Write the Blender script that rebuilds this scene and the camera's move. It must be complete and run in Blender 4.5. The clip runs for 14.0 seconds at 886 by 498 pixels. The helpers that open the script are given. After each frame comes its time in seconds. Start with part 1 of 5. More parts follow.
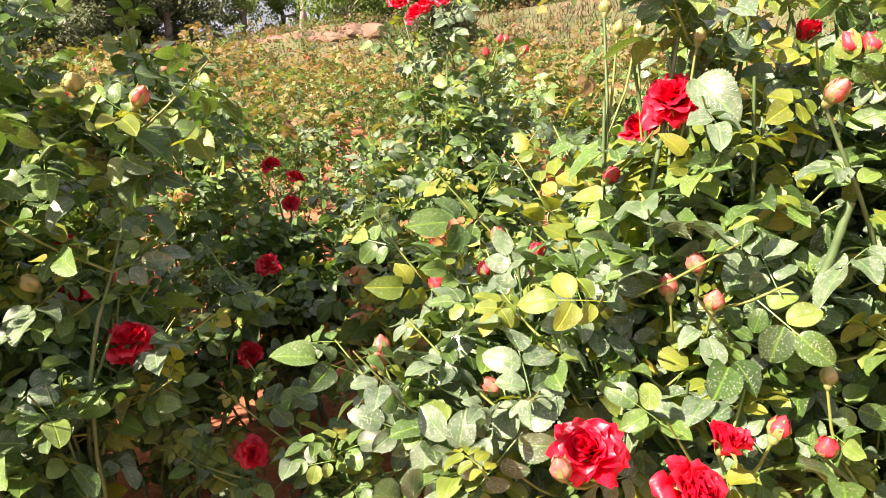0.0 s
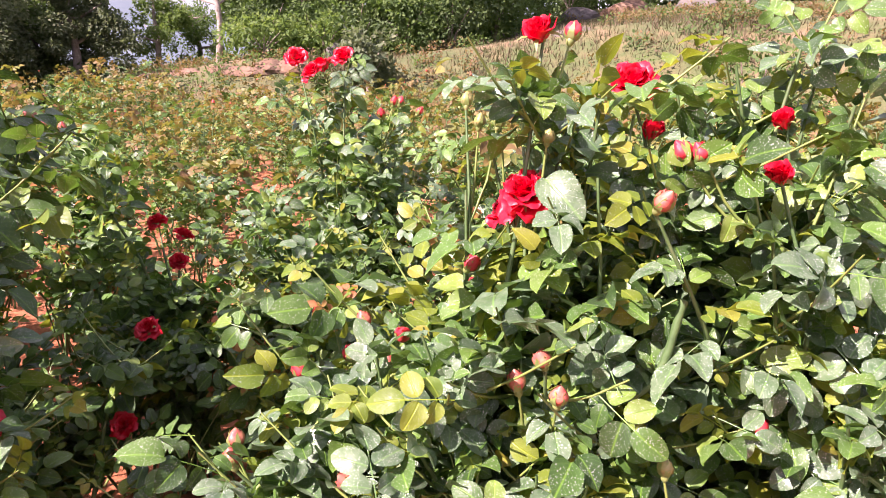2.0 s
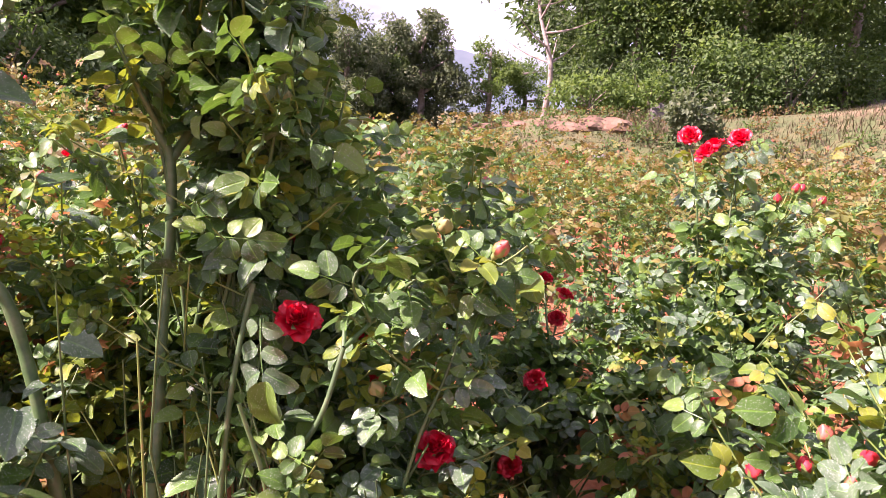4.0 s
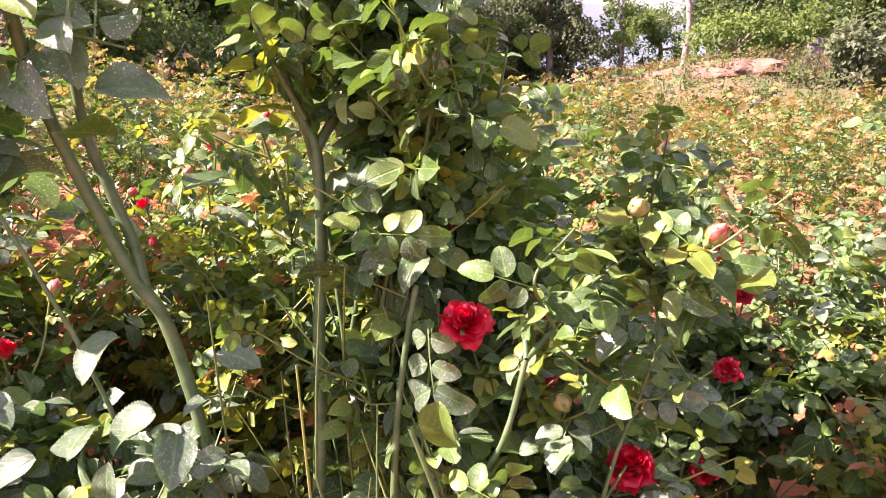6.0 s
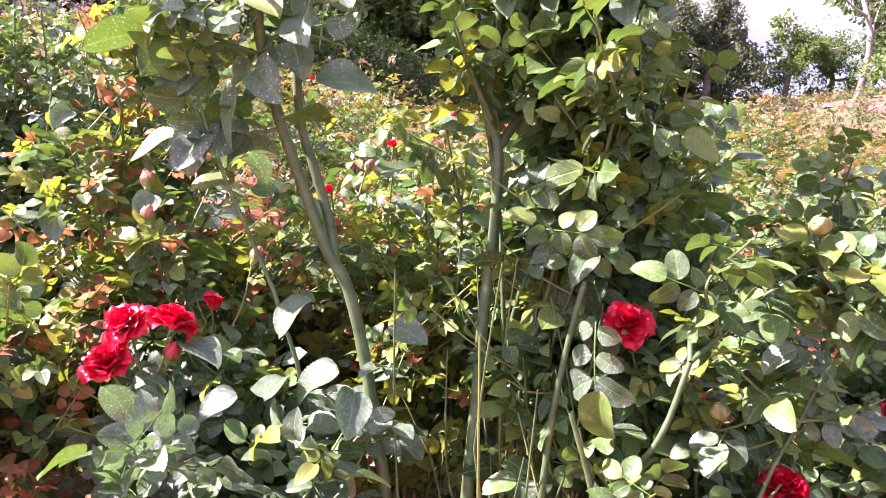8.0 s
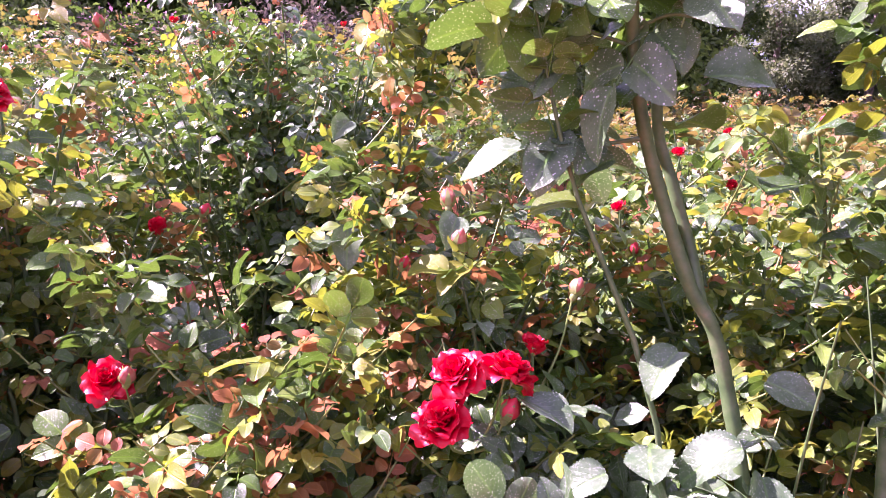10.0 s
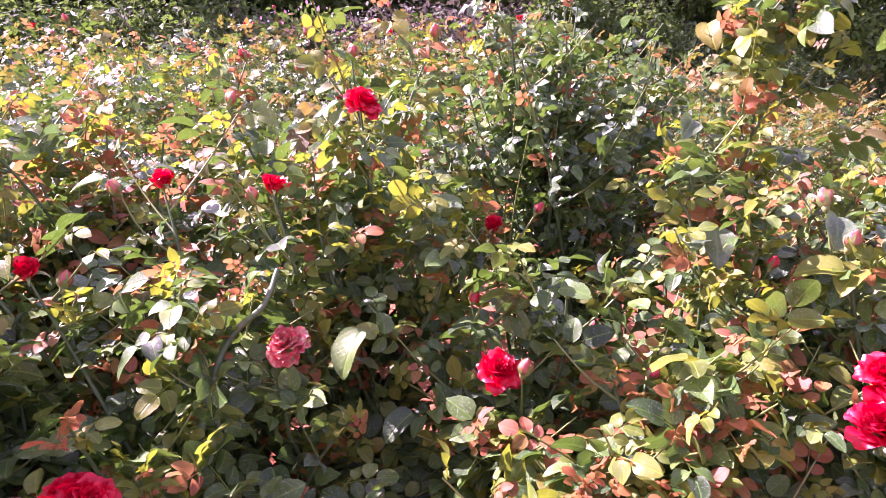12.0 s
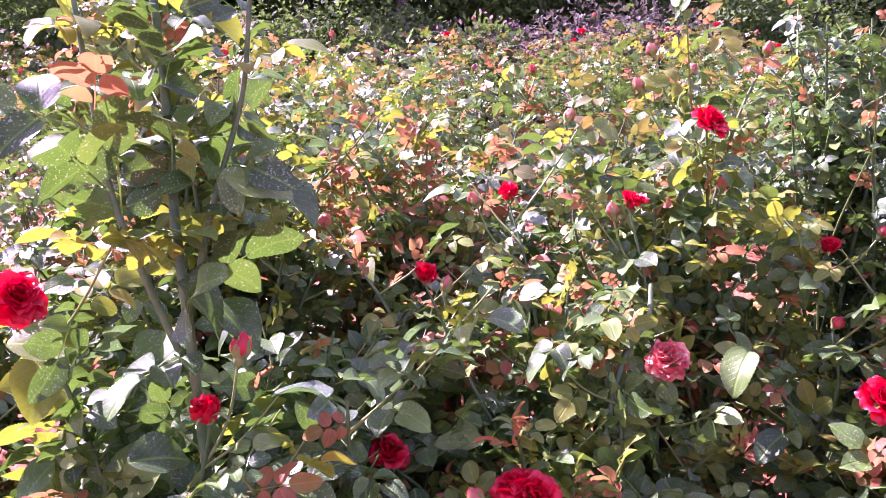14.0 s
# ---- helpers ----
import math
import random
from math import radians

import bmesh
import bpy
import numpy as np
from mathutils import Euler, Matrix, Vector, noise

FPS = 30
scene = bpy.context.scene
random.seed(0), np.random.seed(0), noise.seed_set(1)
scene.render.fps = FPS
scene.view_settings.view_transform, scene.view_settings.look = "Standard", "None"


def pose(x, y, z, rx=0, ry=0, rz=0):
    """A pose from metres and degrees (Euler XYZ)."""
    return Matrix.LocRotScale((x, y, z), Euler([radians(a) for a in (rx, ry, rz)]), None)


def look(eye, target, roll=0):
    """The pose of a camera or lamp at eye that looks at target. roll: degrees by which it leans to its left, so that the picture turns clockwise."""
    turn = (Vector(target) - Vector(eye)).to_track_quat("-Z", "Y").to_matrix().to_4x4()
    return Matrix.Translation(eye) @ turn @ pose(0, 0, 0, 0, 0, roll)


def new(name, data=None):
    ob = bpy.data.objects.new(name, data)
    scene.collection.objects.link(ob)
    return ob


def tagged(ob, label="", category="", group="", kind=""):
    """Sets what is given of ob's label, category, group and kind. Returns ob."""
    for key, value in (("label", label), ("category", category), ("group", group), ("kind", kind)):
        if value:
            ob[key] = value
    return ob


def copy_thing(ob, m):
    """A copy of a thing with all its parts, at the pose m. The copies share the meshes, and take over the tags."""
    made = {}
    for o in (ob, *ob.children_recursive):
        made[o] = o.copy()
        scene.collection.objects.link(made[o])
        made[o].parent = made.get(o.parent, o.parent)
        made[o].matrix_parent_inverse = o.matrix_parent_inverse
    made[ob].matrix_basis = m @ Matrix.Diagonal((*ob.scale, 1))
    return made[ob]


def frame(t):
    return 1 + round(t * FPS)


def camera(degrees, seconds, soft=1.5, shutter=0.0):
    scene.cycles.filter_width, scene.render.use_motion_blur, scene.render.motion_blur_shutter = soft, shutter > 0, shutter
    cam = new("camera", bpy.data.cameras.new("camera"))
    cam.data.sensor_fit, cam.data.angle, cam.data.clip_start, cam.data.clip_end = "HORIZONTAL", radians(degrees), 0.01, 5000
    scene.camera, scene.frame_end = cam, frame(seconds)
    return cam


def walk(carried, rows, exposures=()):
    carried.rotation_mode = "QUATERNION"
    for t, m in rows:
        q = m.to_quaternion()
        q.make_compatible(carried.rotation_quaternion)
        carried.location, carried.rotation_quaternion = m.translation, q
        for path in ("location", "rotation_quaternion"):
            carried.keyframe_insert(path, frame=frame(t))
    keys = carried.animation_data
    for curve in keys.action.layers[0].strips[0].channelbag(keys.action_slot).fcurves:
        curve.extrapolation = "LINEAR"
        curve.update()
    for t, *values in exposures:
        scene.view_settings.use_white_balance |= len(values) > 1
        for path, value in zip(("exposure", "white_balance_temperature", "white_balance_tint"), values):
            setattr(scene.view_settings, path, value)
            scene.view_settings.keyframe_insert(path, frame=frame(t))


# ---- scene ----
cam = camera(64.0, 14.0, soft=0.55)
PATH = [
    (0, (0.0, 0.0, 1.17), (-0.098, 1.913, 0.594), -0.3),
    (0.5, (-0.006, -0.003, 1.182), (-0.159, 1.911, 0.624), -1.0),
    (1, (-0.031, -0.024, 1.195), (-0.233, 1.892, 0.658), -1.5),
    (1.5, (0.011, -0.015, 1.214), (-0.075, 1.923, 0.729), -0.7),
    (2, (0.084, 0.014, 1.247), (0.205, 1.951, 0.765), 1.7),
    (2.5, (0.106, -0.016, 1.272), (-0.143, 1.928, 0.87), -2.0),
    (3, (0.049, -0.059, 1.273), (-0.472, 1.828, 0.863), -1.9),
    (3.5, (-0.098, -0.074, 1.296), (-0.749, 1.778, 0.915), 0.4),
    (3.7, (-0.14, -0.096, 1.303), (-0.775, 1.763, 0.927), 3.8),
    (5.8, (-0.313, 0.061, 1.299), (-1.226, 1.772, 0.812), 0.6),
    (6, (-0.328, 0.056, 1.3), (-1.32, 1.72, 0.803), -0.4),
    (6.5, (-0.278, -0.005, 1.297), (-1.421, 1.56, 0.801), 0.0),
    (7, (-0.23, -0.053, 1.3), (-1.44, 1.469, 0.831), 0.8),
    (7.2, (-0.218, -0.066, 1.302), (-1.43, 1.451, 0.824), 1.8),
    (9.3, (-0.654, -0.008, 1.242), (-2.12, 1.295, 0.849), 0.3),
    (9.5, (-0.679, -0.044, 1.245), (-2.166, 1.231, 0.843), -0.0),
    (10, (-0.762, -0.153, 1.26), (-2.283, 1.063, 0.802), 0.9),
    (10.5, (-0.793, -0.198, 1.265), (-2.373, 0.948, 0.828), 0.1),
    (11, (-0.852, -0.291, 1.273), (-2.474, 0.796, 0.84), -0.6),
    (11.5, (-0.916, -0.403, 1.275), (-2.574, 0.608, 0.8), -0.7),
    (12, (-0.973, -0.531, 1.284), (-2.669, 0.412, 0.8), -1.0),
    (12.5, (-1.016, -0.632, 1.287), (-2.73, 0.285, 0.816), -0.7),
    (13, (-1.067, -0.752, 1.283), (-2.809, 0.095, 0.787), -0.5),
    (13.5, (-1.101, -0.868, 1.286), (-2.894, -0.139, 0.782), -0.2),
    (14, (-1.117, -0.931, 1.317), (-2.957, -0.3, 0.852), -1.0),
]
EXPOSURES = [(0, 2.14, 7050, 40), (2.5, 1.98, 6350, 54), (3.7, 2.02, 6350, 57), (5.8, 2.47, 6600, 60), (7.2, 2.68, 6150, 62), (9.3, 2.56, 5850, 84), (12, 2.49, 5900, 92), (14, 2.51, 5600, 95)]
walk(cam, [(t, look(eye, target, roll)) for t, eye, target, roll in PATH],
     exposures=EXPOSURES)

# ---- sky, sun, exposure ----
SUN_YAW, SUN_ELEV = 125.0, 43.0      # degrees to the left of +y, and above the ground
to_sun = Vector((-math.sin(radians(SUN_YAW)) * math.cos(radians(SUN_ELEV)),
                 math.cos(radians(SUN_YAW)) * math.cos(radians(SUN_ELEV)), math.sin(radians(SUN_ELEV))))
world = bpy.data.worlds.new("sky")
scene.world = world
world.use_nodes = True
wn, wl = world.node_tree.nodes, world.node_tree.links
wn.clear()
sky = wn.new("ShaderNodeTexSky")
sky.sky_type, sky.sun_disc = "NISHITA", False
sky.sun_elevation, sky.sun_rotation = radians(SUN_ELEV), math.atan2(to_sun.x, to_sun.y)
sky.dust_density = 2.0
wtc = wn.new("ShaderNodeTexCoord")
wmap = wn.new("ShaderNodeMapping")
wmap.inputs["Scale"].default_value = (1.0, 1.0, 3.2)
wl.new(wtc.outputs["Generated"], wmap.inputs["Vector"])
wno = wn.new("ShaderNodeTexNoise")
wno.inputs["Scale"].default_value, wno.inputs["Detail"].default_value, wno.inputs["Roughness"].default_value = 2.2, 6, 0.55
wl.new(wmap.outputs["Vector"], wno.inputs["Vector"])
wr = wn.new("ShaderNodeValToRGB")
wr.color_ramp.elements[0].position, wr.color_ramp.elements[1].position = 0.40, 0.66
wl.new(wno.outputs["Fac"], wr.inputs["Fac"])
wmix = wn.new("ShaderNodeMixRGB")
wmix.inputs["Color2"].default_value = (9.5, 9.7, 10.2, 1)
wl.new(wr.outputs["Color"], wmix.inputs["Fac"])
wl.new(sky.outputs["Color"], wmix.inputs["Color1"])
wbg = wn.new("ShaderNodeBackground")
wbg.inputs["Strength"].default_value = 0.05
wl.new(wmix.outputs["Color"], wbg.inputs["Color"])
wout = wn.new("ShaderNodeOutputWorld")
wl.new(wbg.outputs["Background"], wout.inputs["Surface"])

sun_data = bpy.data.lights.new("sun", "SUN")
sun_data.energy, sun_data.angle, sun_data.color = 5.0, radians(0.55), (1.0, 0.93, 0.80)
sun = new("sun", sun_data)
sun.matrix_world = look(to_sun * 60, (0, 0, 0))

# ---- materials ----
def nodes_of(name):
    m = bpy.data.materials.new(name)
    m.use_nodes = True
    nt = m.node_tree
    nt.nodes.clear()
    out = nt.nodes.new("ShaderNodeOutputMaterial")
    return m, nt.nodes, nt.links, out


def variation(n, l):
    """A number from 0 to 1, its own for each leaf, whether it is an object or an island of a mesh."""
    info, geo, add, fr = n.new("ShaderNodeObjectInfo"), n.new("ShaderNodeNewGeometry"), n.new("ShaderNodeMath"), n.new("ShaderNodeMath")
    fr.operation = "FRACT"
    l.new(info.outputs["Random"], add.inputs[0])
    l.new(geo.outputs["Random Per Island"], add.inputs[1])
    l.new(add.outputs[0], fr.inputs[0])
    return fr.outputs[0]


def ramp(n, l, fac, stops):
    r = n.new("ShaderNodeValToRGB")
    e = r.color_ramp.elements
    while len(e) < len(stops):
        e.new(0.5)
    for el, (p, c) in zip(e, stops):
        el.position, el.color = p, (*c, 1)
    l.new(fac, r.inputs["Fac"])
    return r.outputs["Color"]


def noise_tex(n, l, scale, detail=3, rough=0.5):
    tc, t = n.new("ShaderNodeTexCoord"), n.new("ShaderNodeTexNoise")
    t.inputs["Scale"].default_value, t.inputs["Detail"].default_value, t.inputs["Roughness"].default_value = scale, detail, rough
    l.new(tc.outputs["Object"], t.inputs["Vector"])
    return t.outputs["Fac"]


def mixc(n, l, fac, a, b, blend="MIX"):
    m = n.new("ShaderNodeMixRGB")
    m.blend_type = blend
    for sock, v in (("Fac", fac), ("Color1", a), ("Color2", b)):
        if isinstance(v, (int, float)):
            m.inputs[sock].default_value = v
        elif isinstance(v, tuple):
            m.inputs[sock].default_value = (*v, 1)
        else:
            l.new(v, m.inputs[sock])
    return m.outputs["Color"]


def leaf_material(name, stops, through_tint, spots=0.5, dust=0.15, rough=0.36, thin=0.36, veins=True, gloss=0.34):
    """A leaf: varied greens, paler midrib and veins, white spray residue, waxy gloss, light let through."""
    m, n, l, out = nodes_of(name)
    col = ramp(n, l, variation(n, l), stops)
    tc = n.new("ShaderNodeTexCoord")
    col = mixc(n, l, 0.55, col, ramp(n, l, noise_tex(n, l, 28, 4), [(0.3, (0.55, 0.55, 0.5)), (0.7, (1.25, 1.25, 1.2))]), "MULTIPLY")
    if veins:
        sep = n.new("ShaderNodeSeparateXYZ")
        l.new(tc.outputs["UV"], sep.inputs[0])
        ab = n.new("ShaderNodeMath"); ab.operation = "ABSOLUTE"
        sub = n.new("ShaderNodeMath"); sub.operation = "SUBTRACT"; sub.inputs[1].default_value = 0.5
        l.new(sep.outputs["X"], sub.inputs[0]); l.new(sub.outputs[0], ab.inputs[0])
        mid = ramp(n, l, ab.outputs[0], [(0.012, (1, 1, 1)), (0.05, (0, 0, 0))])
        side = n.new("ShaderNodeMath"); side.operation = "MULTIPLY_ADD"; side.inputs[1].default_value = -1.1
        l.new(ab.outputs[0], side.inputs[0]); l.new(sep.outputs["Y"], side.inputs[2])
        sn = n.new("ShaderNodeMath"); sn.operation = "MULTIPLY"; sn.inputs[1].default_value = 44.0
        l.new(side.outputs[0], sn.inputs[0])
        si = n.new("ShaderNodeMath"); si.operation = "SINE"; l.new(sn.outputs[0], si.inputs[0])
        sv = ramp(n, l, si.outputs[0], [(0.86, (0, 0, 0)), (1.0, (0.45, 0.45, 0.45))])
        vein = mixc(n, l, 1.0, mid, sv, "LIGHTEN")
        vf = n.new("ShaderNodeMath"); vf.operation = "MULTIPLY"; vf.inputs[1].default_value = 0.42
        l.new(vein, vf.inputs[0])
        col = mixc(n, l, vf.outputs[0], col, through_tint)
    vor = n.new("ShaderNodeTexVoronoi")
    vor.inputs["Scale"].default_value = 330
    l.new(tc.outputs["Object"], vor.inputs["Vector"])
    uneven = n.new("ShaderNodeMath"); uneven.operation = "MULTIPLY_ADD"; uneven.inputs[1].default_value = 0.55
    l.new(noise_tex(n, l, 160, 2), uneven.inputs[0]); l.new(vor.outputs["Distance"], uneven.inputs[2])
    spot = ramp(n, l, uneven.outputs[0], [(0.40, (1, 1, 1)), (0.56, (0, 0, 0))])
    patch = ramp(n, l, noise_tex(n, l, 13, 2), [(0.34, (0, 0, 0)), (0.46, (1, 1, 1))])
    sp = mixc(n, l, 1.0, spot, patch, "MULTIPLY")
    film = ramp(n, l, noise_tex(n, l, 55, 5, 0.7), [(0.35, (0, 0, 0)), (0.75, (1, 1, 1))])
    k1 = n.new("ShaderNodeMath"); k1.operation = "MULTIPLY"; k1.inputs[1].default_value = spots; l.new(sp, k1.inputs[0])
    k2 = n.new("ShaderNodeMath"); k2.operation = "MULTIPLY"; k2.inputs[1].default_value = dust; l.new(film, k2.inputs[0])
    col = mixc(n, l, k2.outputs[0], col, (0.46, 0.50, 0.40))
    col = mixc(n, l, k1.outputs[0], col, (0.68, 0.72, 0.66))
    p = n.new("ShaderNodeBsdfPrincipled")
    l.new(col, p.inputs["Base Color"])
    p.inputs["Roughness"].default_value = rough
    p.inputs["Specular IOR Level"].default_value = gloss
    bump = n.new("ShaderNodeBump")
    bump.inputs["Strength"].default_value, bump.inputs["Distance"].default_value = 0.35, 0.002
    if veins:
        hsub = n.new("ShaderNodeMath"); hsub.operation = "SUBTRACT"
        l.new(noise_tex(n, l, 90, 3), hsub.inputs[0]); l.new(vein, hsub.inputs[1])
        l.new(hsub.outputs[0], bump.inputs["Height"])
    else:
        l.new(noise_tex(n, l, 90, 3), bump.inputs["Height"])
    l.new(bump.outputs["Normal"], p.inputs["Normal"])
    tr = n.new("ShaderNodeBsdfTranslucent")
    tcol = mixc(n, l, 0.65, col, through_tint)
    l.new(tcol, tr.inputs["Color"])
    mix = n.new("ShaderNodeMixShader")
    mix.inputs[0].default_value = thin
    l.new(p.outputs[0], mix.inputs[1]); l.new(tr.outputs[0], mix.inputs[2])
    l.new(mix.outputs[0], out.inputs["Surface"])
    return m


def plain_material(name, stops, scale=30, rough=0.6, bump=0.3, dist=0.003, thin=0.0, tint=(1, 0.1, 0.1), random_mix=0.4):
    m, n, l, out = nodes_of(name)
    nz = noise_tex(n, l, scale, 5, 0.6)
    col = ramp(n, l, nz, stops)
    if random_mix:
        v = ramp(n, l, variation(n, l), [(0, (0.7, 0.7, 0.7)), (1, (1.2, 1.2, 1.2))])
        col = mixc(n, l, random_mix, col, v, "MULTIPLY")
    p = n.new("ShaderNodeBsdfPrincipled")
    l.new(col, p.inputs["Base Color"])
    p.inputs["Roughness"].default_value = rough
    b = n.new("ShaderNodeBump")
    b.inputs["Strength"].default_value, b.inputs["Distance"].default_value = bump, dist
    l.new(noise_tex(n, l, scale * 4, 4), b.inputs["Height"])
    l.new(b.outputs["Normal"], p.inputs["Normal"])
    if thin:
        tr = n.new("ShaderNodeBsdfTranslucent")
        tr.inputs["Color"].default_value = (*tint, 1)
        mix = n.new("ShaderNodeMixShader")
        mix.inputs[0].default_value = thin
        l.new(p.outputs[0], mix.inputs[1]); l.new(tr.outputs[0], mix.inputs[2])
        l.new(mix.outputs[0], out.inputs["Surface"])
    else:
        l.new(p.outputs[0], out.inputs["Surface"])
    return m


LEAF = leaf_material("leaf_mature", [(0, (0.015, 0.046, 0.010)), (0.35, (0.036, 0.096, 0.016)), (0.75, (0.072, 0.156, 0.024)), (1, (0.142, 0.212, 0.032))], (0.15, 0.34, 0.02), 0.50, 0.04, 0.42, 0.22)
YOUNG = leaf_material("leaf_young", [(0, (0.075, 0.145, 0.014)), (0.5, (0.125, 0.190, 0.017)), (0.85, (0.17, 0.21, 0.020)), (1, (0.22, 0.20, 0.025))], (0.35, 0.44, 0.015), 0.30, 0.03, 0.44, 0.36)
BRONZE = leaf_material("leaf_bronze", [(0, (0.24, 0.17, 0.035)), (0.35, (0.32, 0.14, 0.045)), (0.7, (0.33, 0.115, 0.056)), (1, (0.22, 0.19, 0.03))], (0.62, 0.26, 0.08), 0.12, 0.02, 0.50, 0.36, gloss=0.22)
GREY = leaf_material("leaf_dusty", [(0, (0.040, 0.096, 0.040)), (1, (0.078, 0.150, 0.060))], (0.14, 0.34, 0.05), 0.85, 0.22, 0.32, 0.24, gloss=0.5)
GOLD = leaf_material("leaf_golden", [(0, (0.085, 0.115, 0.022)), (0.5, (0.135, 0.145, 0.026)), (0.85, (0.18, 0.155, 0.032)), (1, (0.20, 0.13, 0.04))], (0.32, 0.32, 0.03), 0.2, 0.05, 0.5, 0.30)
OLIVE = leaf_material("leaf_olive_tip", [(0, (0.13, 0.115, 0.028)), (0.4, (0.16, 0.11, 0.036)), (0.75, (0.15, 0.075, 0.036)), (1, (0.11, 0.13, 0.026))], (0.33, 0.25, 0.04), 0.1, 0.03, 0.55, 0.34)
LEAVES = [LEAF, YOUNG, BRONZE, GREY]
FIELD_LEAVES = [LEAF, GOLD, OLIVE, GREY]
CANE = plain_material("cane_bark", [(0.3, (0.036, 0.082, 0.022)), (0.5, (0.062, 0.122, 0.034)), (0.62, (0.088, 0.135, 0.050)), (0.8, (0.17, 0.19, 0.09))], 34, 0.55, 0.4, 0.001)
TWIG = plain_material("shoot_skin", [(0.3, (0.10, 0.17, 0.03)), (0.6, (0.17, 0.22, 0.05)), (0.85, (0.26, 0.13, 0.07))], 50, 0.5, 0.2, 0.001)
PETAL = plain_material("petal_red", [(0.25, (0.50, 0.004, 0.012)), (0.5, (0.64, 0.010, 0.024)), (0.8, (0.74, 0.040, 0.052))], 60, 0.45, 0.25, 0.001, 0.26, (0.80, 0.008, 0.014), 0.25)
# darker copy of the red petal: shade put into the colour
PETAL_SHADED = plain_material("petal_red_shaded", [(0.25, (0.42, 0.004, 0.01)), (0.8, (0.58, 0.015, 0.03))], 60, 0.5, 0.25, 0.001, 0.3, (0.8, 0.02, 0.03), 0.25)
PETAL_OLD = plain_material("petal_faded", [(0.36, (0.58, 0.03, 0.05)), (0.5, (0.66, 0.14, 0.12)), (0.62, (0.66, 0.46, 0.28))], 95, 0.6, 0.3, 0.001, 0.3, (0.8, 0.25, 0.2), 0.3)
BUD_PINK = plain_material("bud_pink", [(0.3, (0.46, 0.06, 0.06)), (0.5, (0.46, 0.15, 0.09)), (0.75, (0.36, 0.28, 0.10))], 55, 0.5, 0.2, 0.001, 0.15, (0.8, 0.25, 0.15), 0.3)
BUD_RED = plain_material("bud_red", [(0.3, (0.58, 0.02, 0.035)), (0.6, (0.64, 0.06, 0.06)), (0.85, (0.62, 0.28, 0.18))], 50, 0.5, 0.2, 0.001, 0.2, (0.85, 0.1, 0.08), 0.3)
BUD_GREEN = plain_material("bud_green", [(0.3, (0.24, 0.26, 0.07)), (0.7, (0.40, 0.32, 0.13))], 50, 0.5, 0.2, 0.001, 0.1, (0.4, 0.4, 0.1), 0.3)
SEPAL = plain_material("sepal_green", [(0.3, (0.13, 0.21, 0.045)), (0.6, (0.22, 0.26, 0.08)), (0.8, (0.40, 0.28, 0.18))], 60, 0.5, 0.2, 0.001, 0.2, (0.4, 0.5, 0.1), 0.3)
BARK = plain_material("tree_bark", [(0.3, (0.16, 0.12, 0.09)), (0.6, (0.34, 0.28, 0.23)), (0.85, (0.50, 0.44, 0.38))], 6, 0.9, 0.8, 0.03, random_mix=0.0)
STONE = plain_material("orange_rock", [(0.25, (0.07, 0.042, 0.025)), (0.5, (0.14, 0.082, 0.048)), (0.8, (0.19, 0.13, 0.085))], 1.8, 0.9, 0.8, 0.05, random_mix=0.3)
GREY_STONE = plain_material("grey_rock", [(0.25, (0.07, 0.062, 0.055)), (0.8, (0.14, 0.125, 0.11))], 2.0, 0.9, 0.8, 0.05, random_mix=0.3)
ROAD = plain_material("dusty_road", [(0.3, (0.085, 0.07, 0.052)), (0.8, (0.125, 0.105, 0.08))], 1.2, 0.95, 0.5, 0.02, random_mix=0.0)
PINKS = plain_material("pink_petal", [(0.3, (0.38, 0.16, 0.24)), (0.8, (0.52, 0.28, 0.36))], 20, 0.6, 0.2, 0.002, 0.3, (0.6, 0.3, 0.4), 0.4)


def crown_material(name, stops, tint, thin=0.3):
    return leaf_material(name, stops, tint, 0.0, 0.05, 0.68, thin, veins=False)


CROWN_DARK = crown_material("crown_dark", [(0, (0.026, 0.055, 0.016)), (0.6, (0.050, 0.095, 0.024)), (1, (0.09, 0.14, 0.032))], (0.14, 0.27, 0.03), 0.30)
CROWN_MID = crown_material("crown_mid", [(0, (0.034, 0.072, 0.018)), (0.6, (0.062, 0.120, 0.025)), (1, (0.10, 0.155, 0.035))], (0.18, 0.33, 0.04), 0.38)
CROWN_LIGHT = crown_material("crown_light", [(0, (0.046, 0.10, 0.018)), (0.6, (0.085, 0.155, 0.026)), (1, (0.13, 0.19, 0.035))], (0.24, 0.38, 0.05), 0.40)
CROWN_GREY = crown_material("crown_grey", [(0, (0.055, 0.085, 0.040)), (0.6, (0.085, 0.120, 0.055)), (1, (0.14, 0.16, 0.08))], (0.22, 0.30, 0.10), 0.34)
CROWN_PURPLE = crown_material("crown_purple", [(0, (0.045, 0.042, 0.034)), (0.6, (0.085, 0.072, 0.058)), (1, (0.08, 0.10, 0.045))], (0.18, 0.15, 0.11), 0.3)
DRY_GRASS = crown_material("dry_grass", [(0, (0.11, 0.078, 0.04)), (0.4, (0.13, 0.085, 0.055)), (0.7, (0.06, 0.078, 0.024)), (1, (0.05, 0.075, 0.018))], (0.20, 0.20, 0.07), 0.3)

